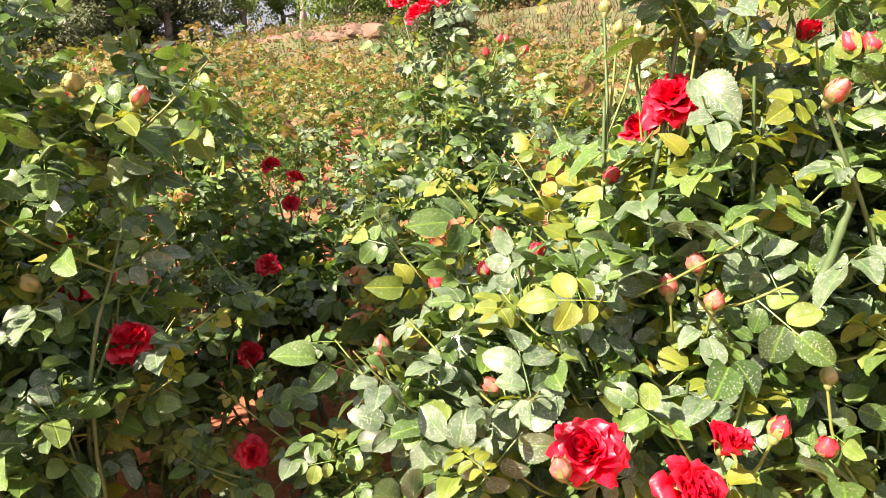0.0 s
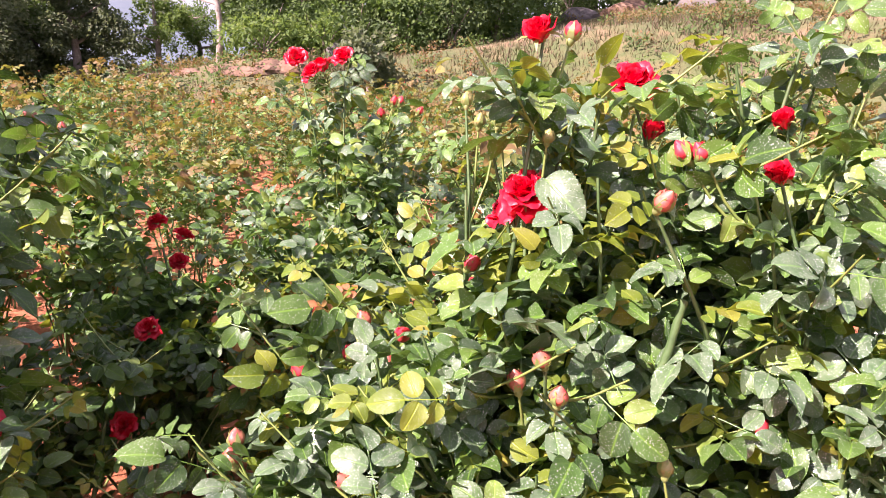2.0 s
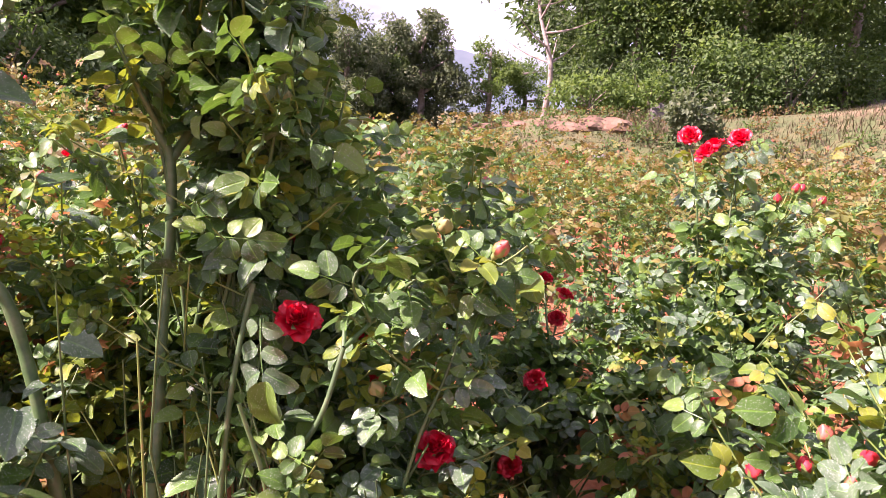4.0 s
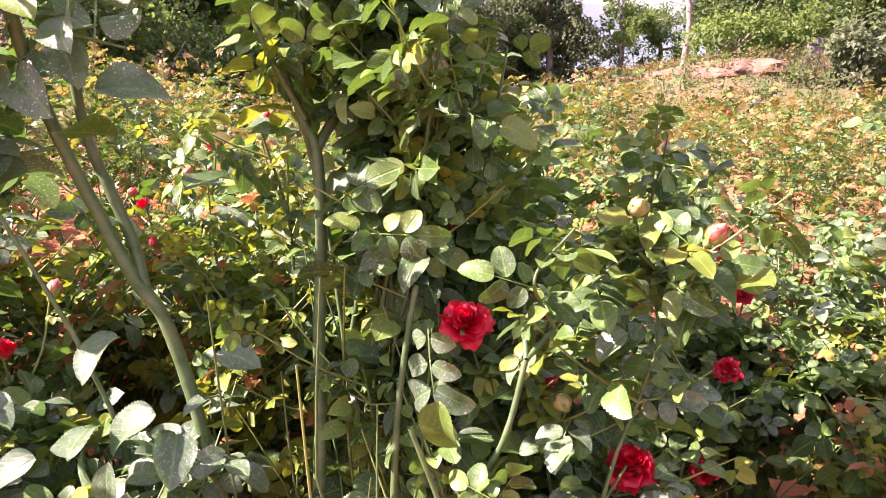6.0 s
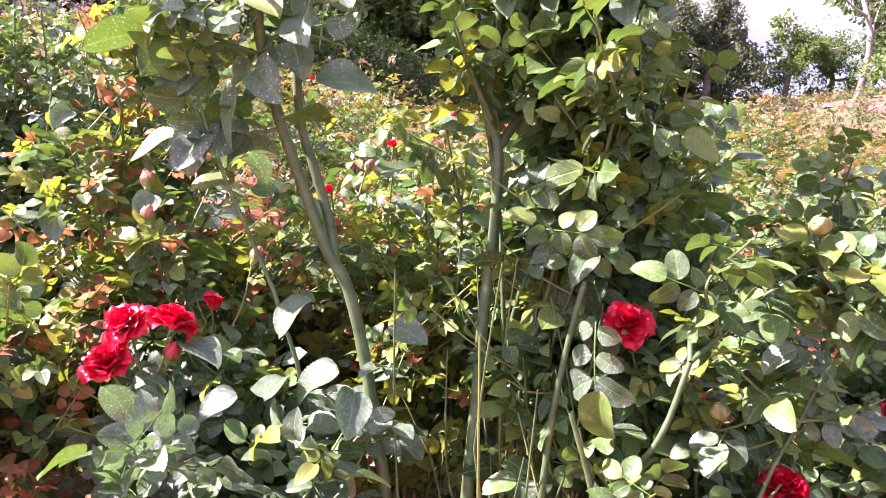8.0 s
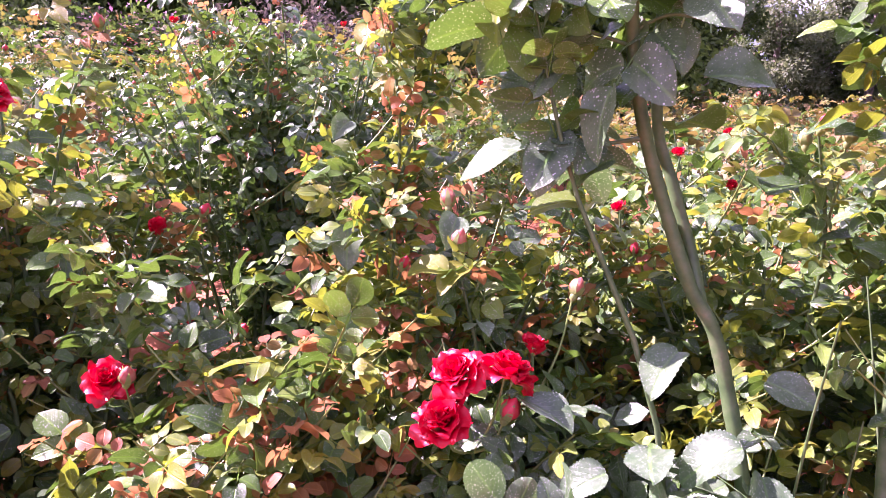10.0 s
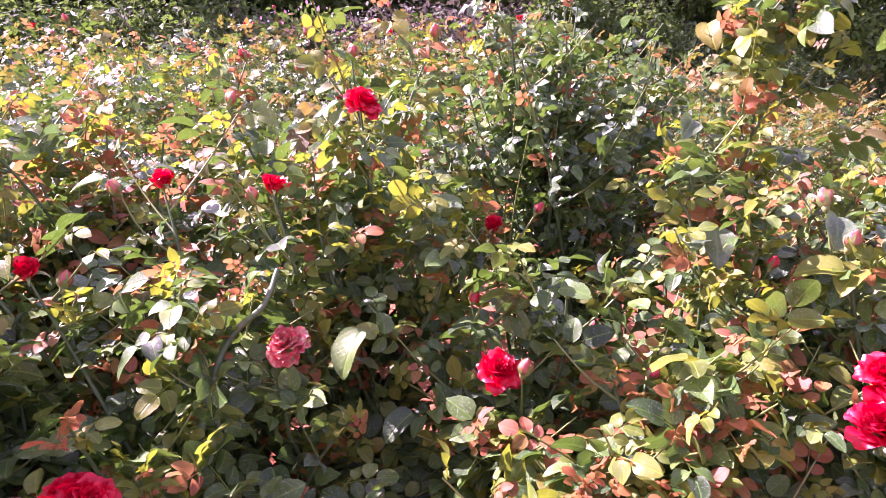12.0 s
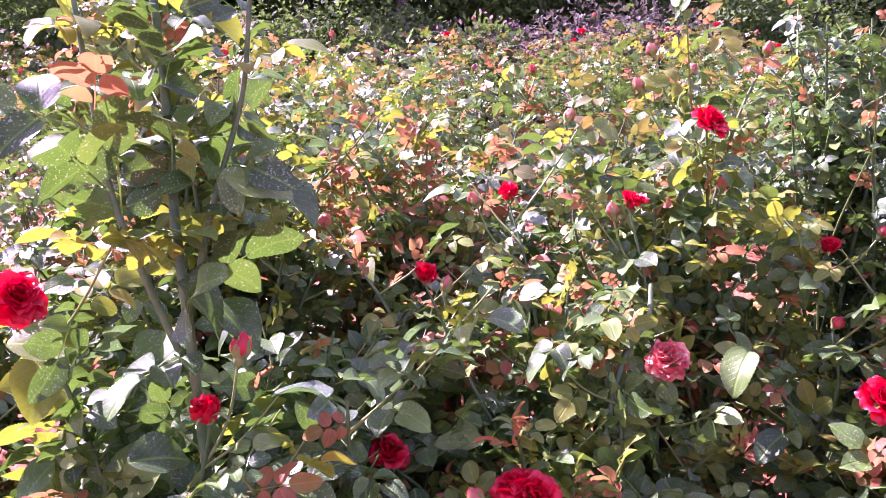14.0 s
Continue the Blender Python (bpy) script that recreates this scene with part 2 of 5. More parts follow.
# ---- mesh helpers ----
class Pile:
    """Collects vertices, faces, face materials and leaf coordinates, and makes one mesh of them."""

    def __init__(self):
        self.v, self.f, self.m, self.uv, self.count = [], [], [], [], 0

    def add(self, verts, faces, mat=0, uv=None):
        verts = np.asarray(verts, float)
        self.v.append(verts)
        self.f.append(np.asarray(faces) + self.count)
        self.m.append(np.full(len(faces), mat))
        self.uv.append(np.zeros((len(verts), 2)) if uv is None else uv)
        self.count += len(verts)

    def mesh(self, name, materials, smooth=True):
        me = bpy.data.meshes.new(name)
        for mat in materials:
            me.materials.append(mat)
        if not self.v:
            return me
        v, uv = np.concatenate(self.v), np.concatenate(self.uv)
        sizes = np.concatenate([np.full(len(f), f.shape[1]) for f in self.f])
        flat = np.concatenate([f.ravel() for f in self.f])
        me.vertices.add(len(v)); me.vertices.foreach_set("co", v.ravel())
        me.loops.add(len(flat)); me.loops.foreach_set("vertex_index", flat.astype(np.int32))
        me.polygons.add(len(sizes))
        me.polygons.foreach_set("loop_start", np.r_[0, np.cumsum(sizes)[:-1]].astype(np.int32))
        me.polygons.foreach_set("material_index", np.concatenate(self.m).astype(np.int32))
        me.polygons.foreach_set("use_smooth", np.full(len(sizes), smooth))
        me.uv_layers.new(name="leaf").data.foreach_set("uv", uv[flat].ravel())
        me.update(calc_edges=True)
        me.validate()
        return me


def child(name, me, parent, label="", kind=""):
    ob = new(name, me)
    ob.parent = parent
    return tagged(ob, label, kind=kind)


def tube(pile, pts, radii, sides=6, mat=0, knobs=0.0, rng=None):
    """A tapered stem along points, with slight swellings at its joints."""
    pts, n = np.asarray(pts, float), len(pts)
    tang = np.gradient(pts, axis=0)
    tang /= np.linalg.norm(tang, axis=1)[:, None] + 1e-9
    up = np.array([0.3, 0.2, 0.93]) if abs(tang[0, 2]) < 0.9 else np.array([1.0, 0.1, 0])
    a = np.cross(tang, up); a /= np.linalg.norm(a, axis=1)[:, None] + 1e-9
    b = np.cross(tang, a)
    ang = np.arange(sides) * 2 * np.pi / sides
    r = np.asarray(radii, float)
    if knobs and rng is not None:
        r = r * (1 + knobs * rng.rand(n))
    ring = pts[:, None] + r[:, None, None] * (np.cos(ang)[None, :, None] * a[:, None] + np.sin(ang)[None, :, None] * b[:, None])
    i, j = np.meshgrid(np.arange(n - 1), np.arange(sides), indexing="ij")
    k = (j + 1) % sides
    faces = np.stack([i * sides + j, i * sides + k, (i + 1) * sides + k, (i + 1) * sides + j], -1).reshape(-1, 4)
    pile.add(ring.reshape(-1, 3), faces, mat)


def curve_pts(ctrl, n):
    """A smooth line through control points (Catmull-Rom)."""
    c = np.asarray(ctrl, float)
    c = np.vstack([2 * c[0] - c[1], c, 2 * c[-1] - c[-2]])
    out = []
    for s in np.linspace(0, len(c) - 3 - 1e-6, n):
        k, t = int(s), s - int(s)
        p0, p1, p2, p3 = c[k:k + 4]
        out.append(0.5 * (2 * p1 + (p2 - p0) * t + (2 * p0 - 5 * p1 + 4 * p2 - p3) * t * t + (3 * p1 - p0 - 3 * p2 + p3) * t ** 3))
    return np.array(out)


# ---- leaves ----
def leaflet(length, width, stations, rng, teeth=0.0, droop=0.34, fold=0.46):
    """One leaflet along +y, its upper side up: verts, quads, uv."""
    s = np.linspace(0, 1, stations) if stations < 8 else 0.5 * np.linspace(0, 1, stations) + 0.25 * (1 - np.cos(np.pi * np.linspace(0, 1, stations)))
    w = s ** 0.52 * (1 - s) ** 0.56
    w = width * 0.5 * w / w.max()
    w[0], w[-1] = width * 0.04, width * 0.015
    tooth = 1 + teeth * (np.arange(stations) % 2 - 0.5)
    bend, twist, lift = droop * (0.4 + rng.rand()), (rng.rand() - 0.5) * 0.35, fold * (0.3 + 1.0 * rng.rand())
    rows, uv, wave = [], [], 6.3 * rng.rand()
    for k, (a, b) in enumerate(zip(s, w)):
        e = b * tooth[k]
        for side in (-1, 0, 1):
            x = side * e
            y = length * (a - 0.05 * bend * a * a) - abs(side) * 0.06 * length * teeth * (k % 2)
            z = length * (-bend * a * a) + abs(x) * lift + x * twist * a + abs(side) * 0.05 * length * math.sin(7 * a + wave + 2 * side)
            rows.append((x, y, z)); uv.append((0.5 + 0.5 * side * b / (width * 0.5 + 1e-9), a))
    q = []
    for k in range(stations - 1):
        o = 3 * k
        q += [(o, o + 1, o + 4, o + 3), (o + 1, o + 2, o + 5, o + 4)]
    return np.array(rows), np.array(q), np.array(uv)


def turn_z(v, a):
    c, s = math.cos(a), math.sin(a)
    return v @ np.array([[c, s, 0], [-s, c, 0], [0, 0, 1]])


def turn_y(v, a):
    c, s = math.cos(a), math.sin(a)
    return v @ np.array([[c, 0, -s], [0, 1, 0], [s, 0, c]])


def leaf_template(rng, stations, teeth, leaflets=5, rachis=True):
    """A compound rose leaf about 13 cm long: a stalk with paired leaflets and one at the end."""
    parts = []
    spots = [(0.072, 0, 1.0)]
    if leaflets >= 3:
        spots += [(0.052, 1, 0.88), (0.050, -1, 0.88)]
    if leaflets >= 5:
        spots += [(0.017, 1, 0.68), (0.019, -1, 0.68)]
    if leaflets >= 7:
        spots = [(y + 0.012, side, size * 0.92) for y, side, size in spots] + [(-0.004, 1, 0.55), (-0.002, -1, 0.55)]
    sag = 0.25 + 0.5 * rng.rand()
    for y, side, size in spots:
        size *= 0.92 + 0.16 * rng.rand()
        v, q, uv = leaflet(0.056 * size, 0.0445 * size * (0.9 + 0.2 * rng.rand()), stations, rng, teeth)
        v = turn_y(v, (rng.rand() - 0.5) * 0.7)
        if side:
            v = turn_z(v, -side * radians(58 + 16 * rng.rand()))
            v[:, 0] += side * 0.004
        v[:, 1] += y
        v[:, 2] -= sag * v[:, 1] ** 2 * 3.2
        parts.append((v, q, uv))
    if rachis:
        ys = np.linspace(-0.012, 0.076, 4)
        v = np.array([(dx, y, -sag * y * y * 3.2 - 0.0006) for y in ys for dx in (-0.0009, 0.0009)])
        q = np.array([(2 * k, 2 * k + 1, 2 * k + 3, 2 * k + 2) for k in range(3)])
        parts.append((v, q, np.full((len(v), 2), 0.5)))
    off, V, Q, U = 0, [], [], []
    for v, q, uv in parts:
        V.append(v); Q.append(q + off); U.append(uv); off += len(v)
    return np.concatenate(V), np.concatenate(Q), np.concatenate(U)


tr = np.random.RandomState(11)
NEAR = [leaf_template(tr, 33, 0.085, (5, 5, 5, 7, 5, 3)[k % 6]) for k in range(9)]
MID = [leaf_template(tr, 6, 0.0, 5 if k < 4 else 3, False) for k in range(6)]


def far_template(rng):
    """The same leaf for the distance: five folded leaflets of four corners each."""
    V, Q, U = [], [], []
    for k, (y, side, size) in enumerate([(0.070, 0, 1.0), (0.050, 1, 0.88), (0.050, -1, 0.88), (0.017, 1, 0.68), (0.019, -1, 0.68)]):
        ln, wd = 0.056 * size, 0.024 * size
        v = np.array([(0, 0, 0), (-wd, ln * 0.45, 0.006), (0, ln, -0.008), (wd, ln * 0.5, 0.006)])
        v = turn_y(v, (rng.rand() - 0.5) * 0.9)
        if side:
            v = turn_z(v, -side * radians(55 + 20 * rng.rand()))
        v[:, 1] += y
        v[:, 2] -= 1.2 * v[:, 1] ** 2
        V.append(v); Q.append([4 * k, 4 * k + 1, 4 * k + 2, 4 * k + 3]); U.append(np.array([(0.5, 0), (0, 0.45), (0.5, 1), (1, 0.5)]))
    return np.concatenate(V), np.array(Q), np.concatenate(U)


FAR = [far_template(tr) for k in range(4)]
SINGLE = []
for k in range(3):
    SINGLE.append(leaflet(0.074, 0.056, 37, tr, 0.075, 0.36, 0.45))


def as_mesh(name, tpl, mat):
    p = Pile()
    p.add(tpl[0], tpl[1], 0, tpl[2])
    return p.mesh(name, [mat])


LEAF_MESH = [[as_mesh("leaf", t, m) for t in NEAR] for m in LEAVES]
SINGLE_MESH = [[as_mesh("leaflet", t, m) for t in SINGLE] for m in LEAVES]


def leaf_pose(at, ahead, up, scale):
    """The pose of a leaf that starts at a point, runs ahead and has its upper side up."""
    y = Vector(ahead).normalized()
    z = Vector(up)
    z = (z - y * z.dot(y))
    if z.length < 1e-3:
        z = y.orthogonal()
    z.normalize()
    x = y.cross(z)
    return Matrix(((x.x * scale, y.x * scale, z.x * scale, at[0]), (x.y * scale, y.y * scale, z.y * scale, at[1]),
                   (x.z * scale, y.z * scale, z.z * scale, at[2]), (0, 0, 0, 1)))


# ---- blooms and buds ----
def bloom_mesh(rng, size, openness, mat, petals=30):
    """A double rose, its opening up: cupped petals with wavy, rolled-back rims in widening whorls round a tight heart."""
    pile = Pile()
    nu, nv = 9, 8
    us, vs = np.linspace(-1, 1, nu), np.linspace(0, 1, nv)
    for k in range(petals):
        f = k / (petals - 1)
        phi = k * 2.399963 + 0.35 * rng.randn()
        tilt = openness * (0.06 + 1.18 * f ** 1.15) * (0.9 + 0.2 * rng.rand())
        length = size * (0.30 + 0.20 * f) * (0.88 + 0.22 * rng.rand())
        half = size * (0.12 + 0.15 * f ** 0.7) * (0.88 + 0.24 * rng.rand())
        roll = (0.35 + 1.25 * f) * (0.5 + 0.9 * rng.rand()) * min(1.0, openness)
        cup = (1.5 - 1.15 * f) * (0.8 + 0.4 * rng.rand())
        ph, ph2, lean = rng.rand() * 6.3, rng.rand() * 6.3, 0.25 * rng.randn()
        r, z, V = size * (0.012 + 0.035 * f), -size * 0.10 * f, []
        er, ta = np.array([math.cos(phi), math.sin(phi), 0]), np.array([-math.sin(phi), math.cos(phi), 0])
        for i, v in enumerate(vs):
            ang = tilt * (1.25 - 0.45 * v) + roll * max(0.0, v - 0.62) ** 1.2 * 3.6
            if i:
                r, z = r + length / (nv - 1) * math.sin(ang), z + length / (nv - 1) * math.cos(ang)
            inward = np.array([0, 0, 1]) * math.sin(ang) - er * math.cos(ang)
            wide = half * (0.30 + 0.70 * math.sin(min(1.0, v * 1.25) * math.pi / 2)) * (1 - 0.30 * max(0.0, v - 0.7) / 0.3)
            for u in us:
                x = wide * u
                rim = v * v * (0.035 * math.sin(3.2 * u + ph) + 0.022 * math.sin(7.5 * u + ph2)) * size
                short = length * v * v * (0.20 * u * u + 0.05 * math.cos(5 * u + ph))
                p = er * (r - short * math.sin(ang)) + np.array([0, 0, z - short * math.cos(ang)]) + ta * (x + lean * length * v * 0.4)
                V.append(p + inward * (cup * x * x / (half + 1e-6) * 0.75 + rim))
        Q = [(a * nu + b, a * nu + b + 1, (a + 1) * nu + b + 1, (a + 1) * nu + b) for a in range(nv - 1) for b in range(nu - 1)]
        pile.add(V, Q)
    return pile.mesh("rose_bloom", [mat])


def bud_mesh(rng, mat, tight=1.0):
    """A pointed bud 3.3 cm tall with a spiral seam."""
    pile = Pile()
    rings, sides = 8, 12
    for layer in range(2):
        V = []
        for a in range(rings):
            s = a / (rings - 1)
            r = 0.0128 * (0.5 + 0.75 * math.sin(min(1, s * 1.25) * math.pi * 0.62)) * (1 - s ** 3 * (0.93 if layer == 0 else 0.45)) * (0.92 if layer == 0 else 1.02)
            top = 0.033 if layer == 0 else 0.026
            for b in range(sides):
                an = b / sides * 2 * math.pi + 1.6 * s
                rr = r * (1 + 0.10 * math.sin(3 * an + layer * 1.5) * s)
                V.append((rr * math.cos(an), rr * math.sin(an), top * s * (1 + (0.12 * math.sin(3 * an + 1) * s if layer else 0))))
        Q = [(a * sides + b, a * sides + (b + 1) % sides, (a + 1) * sides + (b + 1) % sides, (a + 1) * sides + b) for a in range(rings - 1) for b in range(sides)]
        pile.add(V, Q)
    return pile.mesh("rose_bud", [mat])


def calyx_mesh(rng, spread, length=0.026):
    """The green cup below a flower, with five pointed sepals."""
    pile = Pile()
    tube(pile, [(0, 0, -0.012), (0, 0, -0.008), (0, 0, -0.002), (0, 0, 0.003)], [0.0022, 0.0062, 0.0075, 0.006], 8)
    for k in range(5):
        a = k * 2 * math.pi / 5 + 0.2 * rng.rand()
        V, sp = [], spread * (0.7 + 0.6 * rng.rand())
        for s in np.linspace(0, 1, 5):
            r = 0.0072 + (0.0066 * math.sin(min(1, s * 1.3) * math.pi) if spread < 0.5 else 0) + length * s * math.sin(sp * (0.3 + 0.7 * s)) * (0.6 if spread < 0.5 else 1)
            z = length * s * math.cos(sp * (0.3 + 0.7 * s))
            w = 0.0066 * (1 - s) ** 0.8 + 0.0003
            for u in (-1, 0, 1):
                V.append((r * math.cos(a) - u * w * math.sin(a), r * math.sin(a) + u * w * math.cos(a), z))
        Q = [(3 * i + j, 3 * i + j + 1, 3 * i + j + 4, 3 * i + j + 3) for i in range(4) for j in range(2)]
        pile.add(V, Q)
    return pile.mesh("calyx", [SEPAL])


br = np.random.RandomState(5)
BLOOMS = {"open": [bloom_mesh(br, 0.087, o, PETAL, 32) for o in (1.0, 1.12, 0.9, 1.05)],
          "dark": [bloom_mesh(br, 0.085, o, PETAL_SHADED, 30) for o in (1.05, 0.9)],
          "half": [bloom_mesh(br, 0.080, o, PETAL, 20) for o in (0.30, 0.42)],
          "old": [bloom_mesh(br, 0.078, 1.2, PETAL_OLD, 36)]}
BUDS = {"red": [bud_mesh(br, BUD_RED)], "pink": [bud_mesh(br, BUD_PINK)], "green": [bud_mesh(br, BUD_GREEN)]}
CALYX_OPEN, CALYX_BUD, CALYX_HALF = calyx_mesh(br, 1.9, 0.028), calyx_mesh(br, 0.32, 0.030), calyx_mesh(br, 1.5, 0.03)
BLOOM_LABEL = {"open": "fully open double red rose", "dark": "open red rose, shade put into its colour", "half": "half-open red rose",
               "old": "faded pink rose past its bloom"}
BUD_LABEL = {"red": "red bud showing colour", "pink": "pale pink closed bud", "green": "small green bud"}


def put_flower(parent, kind, at, axis, size, rng):
    """A bloom or bud with its calyx, on a bush; at is the flower's middle."""
    q = Vector(axis).normalized().to_track_quat("Z", "Y") @ Euler((0, 0, rng.rand() * 6.3)).to_quaternion()
    if kind in BLOOMS:
        me, cal, sc, name, lab = BLOOMS[kind][rng.randint(len(BLOOMS[kind]))], CALYX_HALF if kind == "half" else CALYX_OPEN, size, "rose_bloom", BLOOM_LABEL[kind]
        base = Vector(at) - Vector(axis).normalized() * 0.018 * sc
    else:
        me, cal, sc, name, lab = BUDS[kind][0], CALYX_BUD, size * 0.86, "rose_bud", BUD_LABEL[kind]
        base = Vector(at) - Vector(axis).normalized() * 0.016 * sc
    ob = child(name, me, parent, lab)
    ob.matrix_basis = Matrix.LocRotScale(base, q, (sc, sc, sc * (1.0 if kind in BLOOMS else 0.95 + 0.2 * rng.rand())))
    c = child("calyx", cal, ob)
    return base - Vector(axis).normalized() * 0.01 * sc


# ---- the ground's shape ----
def smooth(a, b, x):
    t = min(1.0, max(0.0, (x - a) / (b - a)))
    return t * t * (3 - 2 * t)


def ground_height(x, y):
    r = math.hypot(x + 0.3, y)
    yaw = math.degrees(math.atan2(-(x + 0.3), y))
    h = 0.0
    right = smooth(24, 17, yaw) * smooth(-150, -90, yaw)
    if right:
        h += right * (1.05 + 0.42 * smooth(18, 7, yaw) + 1.0 * smooth(4, -25, yaw)) * smooth(11.2, 15.6, r) + right * 0.13 * smooth(3, -12, yaw) * min(12.0, max(0, r - 17))
    left = smooth(40, 62, yaw) * smooth(165, 125, yaw) if yaw > 0 else 0
    if left:
        h += left * 0.115 * max(0.0, r - 1.6) * (1 if r < 14 else 14 / r)
    return h

# ---- ground ----
def build_ground():
    n, a, b = 250, 1.0, 6.6
    u = np.linspace(-1, 1, n)
    axis = a * np.sinh(b * u) * 1.4
    gx, gy = np.meshgrid(axis - 0.6, axis + 1.2, indexing="ij")
    V = np.zeros((n, n, 3))
    cover = np.zeros((n, n))
    for i in range(n):
        for j in range(n):
            x, y = gx[i, j], gy[i, j]
            r = math.hypot(x, y)
            z = ground_height(x, y)
            if r < 12:
                p = Vector((x, y, 0))
                z += 0.035 * noise.noise(p * 2.1) + 0.030 * noise.noise(p * 7.3) + 0.016 * max(0, noise.noise(p * 19.0))
            elif r < 120:
                z += 0.12 * noise.noise(Vector((x * 0.4, y * 0.4, 3)))
            V[i, j] = (x, y, z)
            cover[i, j] = smooth(8.5, 12.5, r + 1.5 * noise.noise(Vector((x * 0.5, y * 0.5, 7))))
    idx = np.arange(n * n).reshape(n, n)
    Q = np.stack([idx[:-1, :-1], idx[1:, :-1], idx[1:, 1:], idx[:-1, 1:]], -1).reshape(-1, 4)
    pile = Pile()
    pile.add(V.reshape(-1, 3), Q)
    m, nn, l, out = nodes_of("red_soil_and_grass")
    soil = ramp(nn, l, noise_tex(nn, l, 2.2, 6, 0.65), [(0.3, (0.26, 0.085, 0.032)), (0.5, (0.40, 0.14, 0.055)), (0.72, (0.50, 0.20, 0.09))])
    crumb = ramp(nn, l, noise_tex(nn, l, 45, 5, 0.7), [(0.3, (0.6, 0.56, 0.52)), (0.7, (1.2, 1.15, 1.1))])
    soil = mixc(nn, l, 0.8, soil, crumb, "MULTIPLY")
    grass = ramp(nn, l, noise_tex(nn, l, 0.9, 6, 0.7), [(0.32, (0.19, 0.125, 0.07)), (0.44, (0.11, 0.10, 0.04)), (0.58, (0.06, 0.085, 0.024)), (0.72, (0.17, 0.105, 0.055))])
    att = nn.new("ShaderNodeAttribute")
    att.attribute_name = "grass"
    col = mixc(nn, l, att.outputs["Fac"], soil, grass)
    p = nn.new("ShaderNodeBsdfPrincipled")
    p.inputs["Roughness"].default_value = 0.95
    l.new(col, p.inputs["Base Color"])
    bp = nn.new("ShaderNodeBump")
    bp.inputs["Strength"].default_value, bp.inputs["Distance"].default_value = 0.9, 0.02
    l.new(noise_tex(nn, l, 38, 6, 0.7), bp.inputs["Height"])
    l.new(bp.outputs["Normal"], p.inputs["Normal"])
    l.new(p.outputs[0], out.inputs["Surface"])
    me = pile.mesh("ground", [m])
    me.attributes.new("grass", "FLOAT", "POINT").data.foreach_set("value", cover.ravel())
    tagged(new("ground", me), "bare red crumbly soil between rose rows, grassy further off", "ground", kind="structure")


build_ground()

# ---- rose bushes ----
SHARE_NEAR = 192          # leaves of one bush that are parts of their own
CAMERA_MID = np.array([-0.5, -0.4])   # about the middle of the camera's path; plants are turned and cleared towards it
# flowers that neighbours' leaves, too, are kept from hiding from the camera
SHOWN_FLOWERS = [(-0.82, 0.95, 0.93), (-0.59, 1.08, 0.69), (-1.88, 0.08, 0.81), (-2.02, -0.24, 0.88), (-2.26, 0.02, 1.24), (-2.22, -0.18, 1.10), (0.25, 0.97, 1.10), (0.12, 0.69, 0.74)]


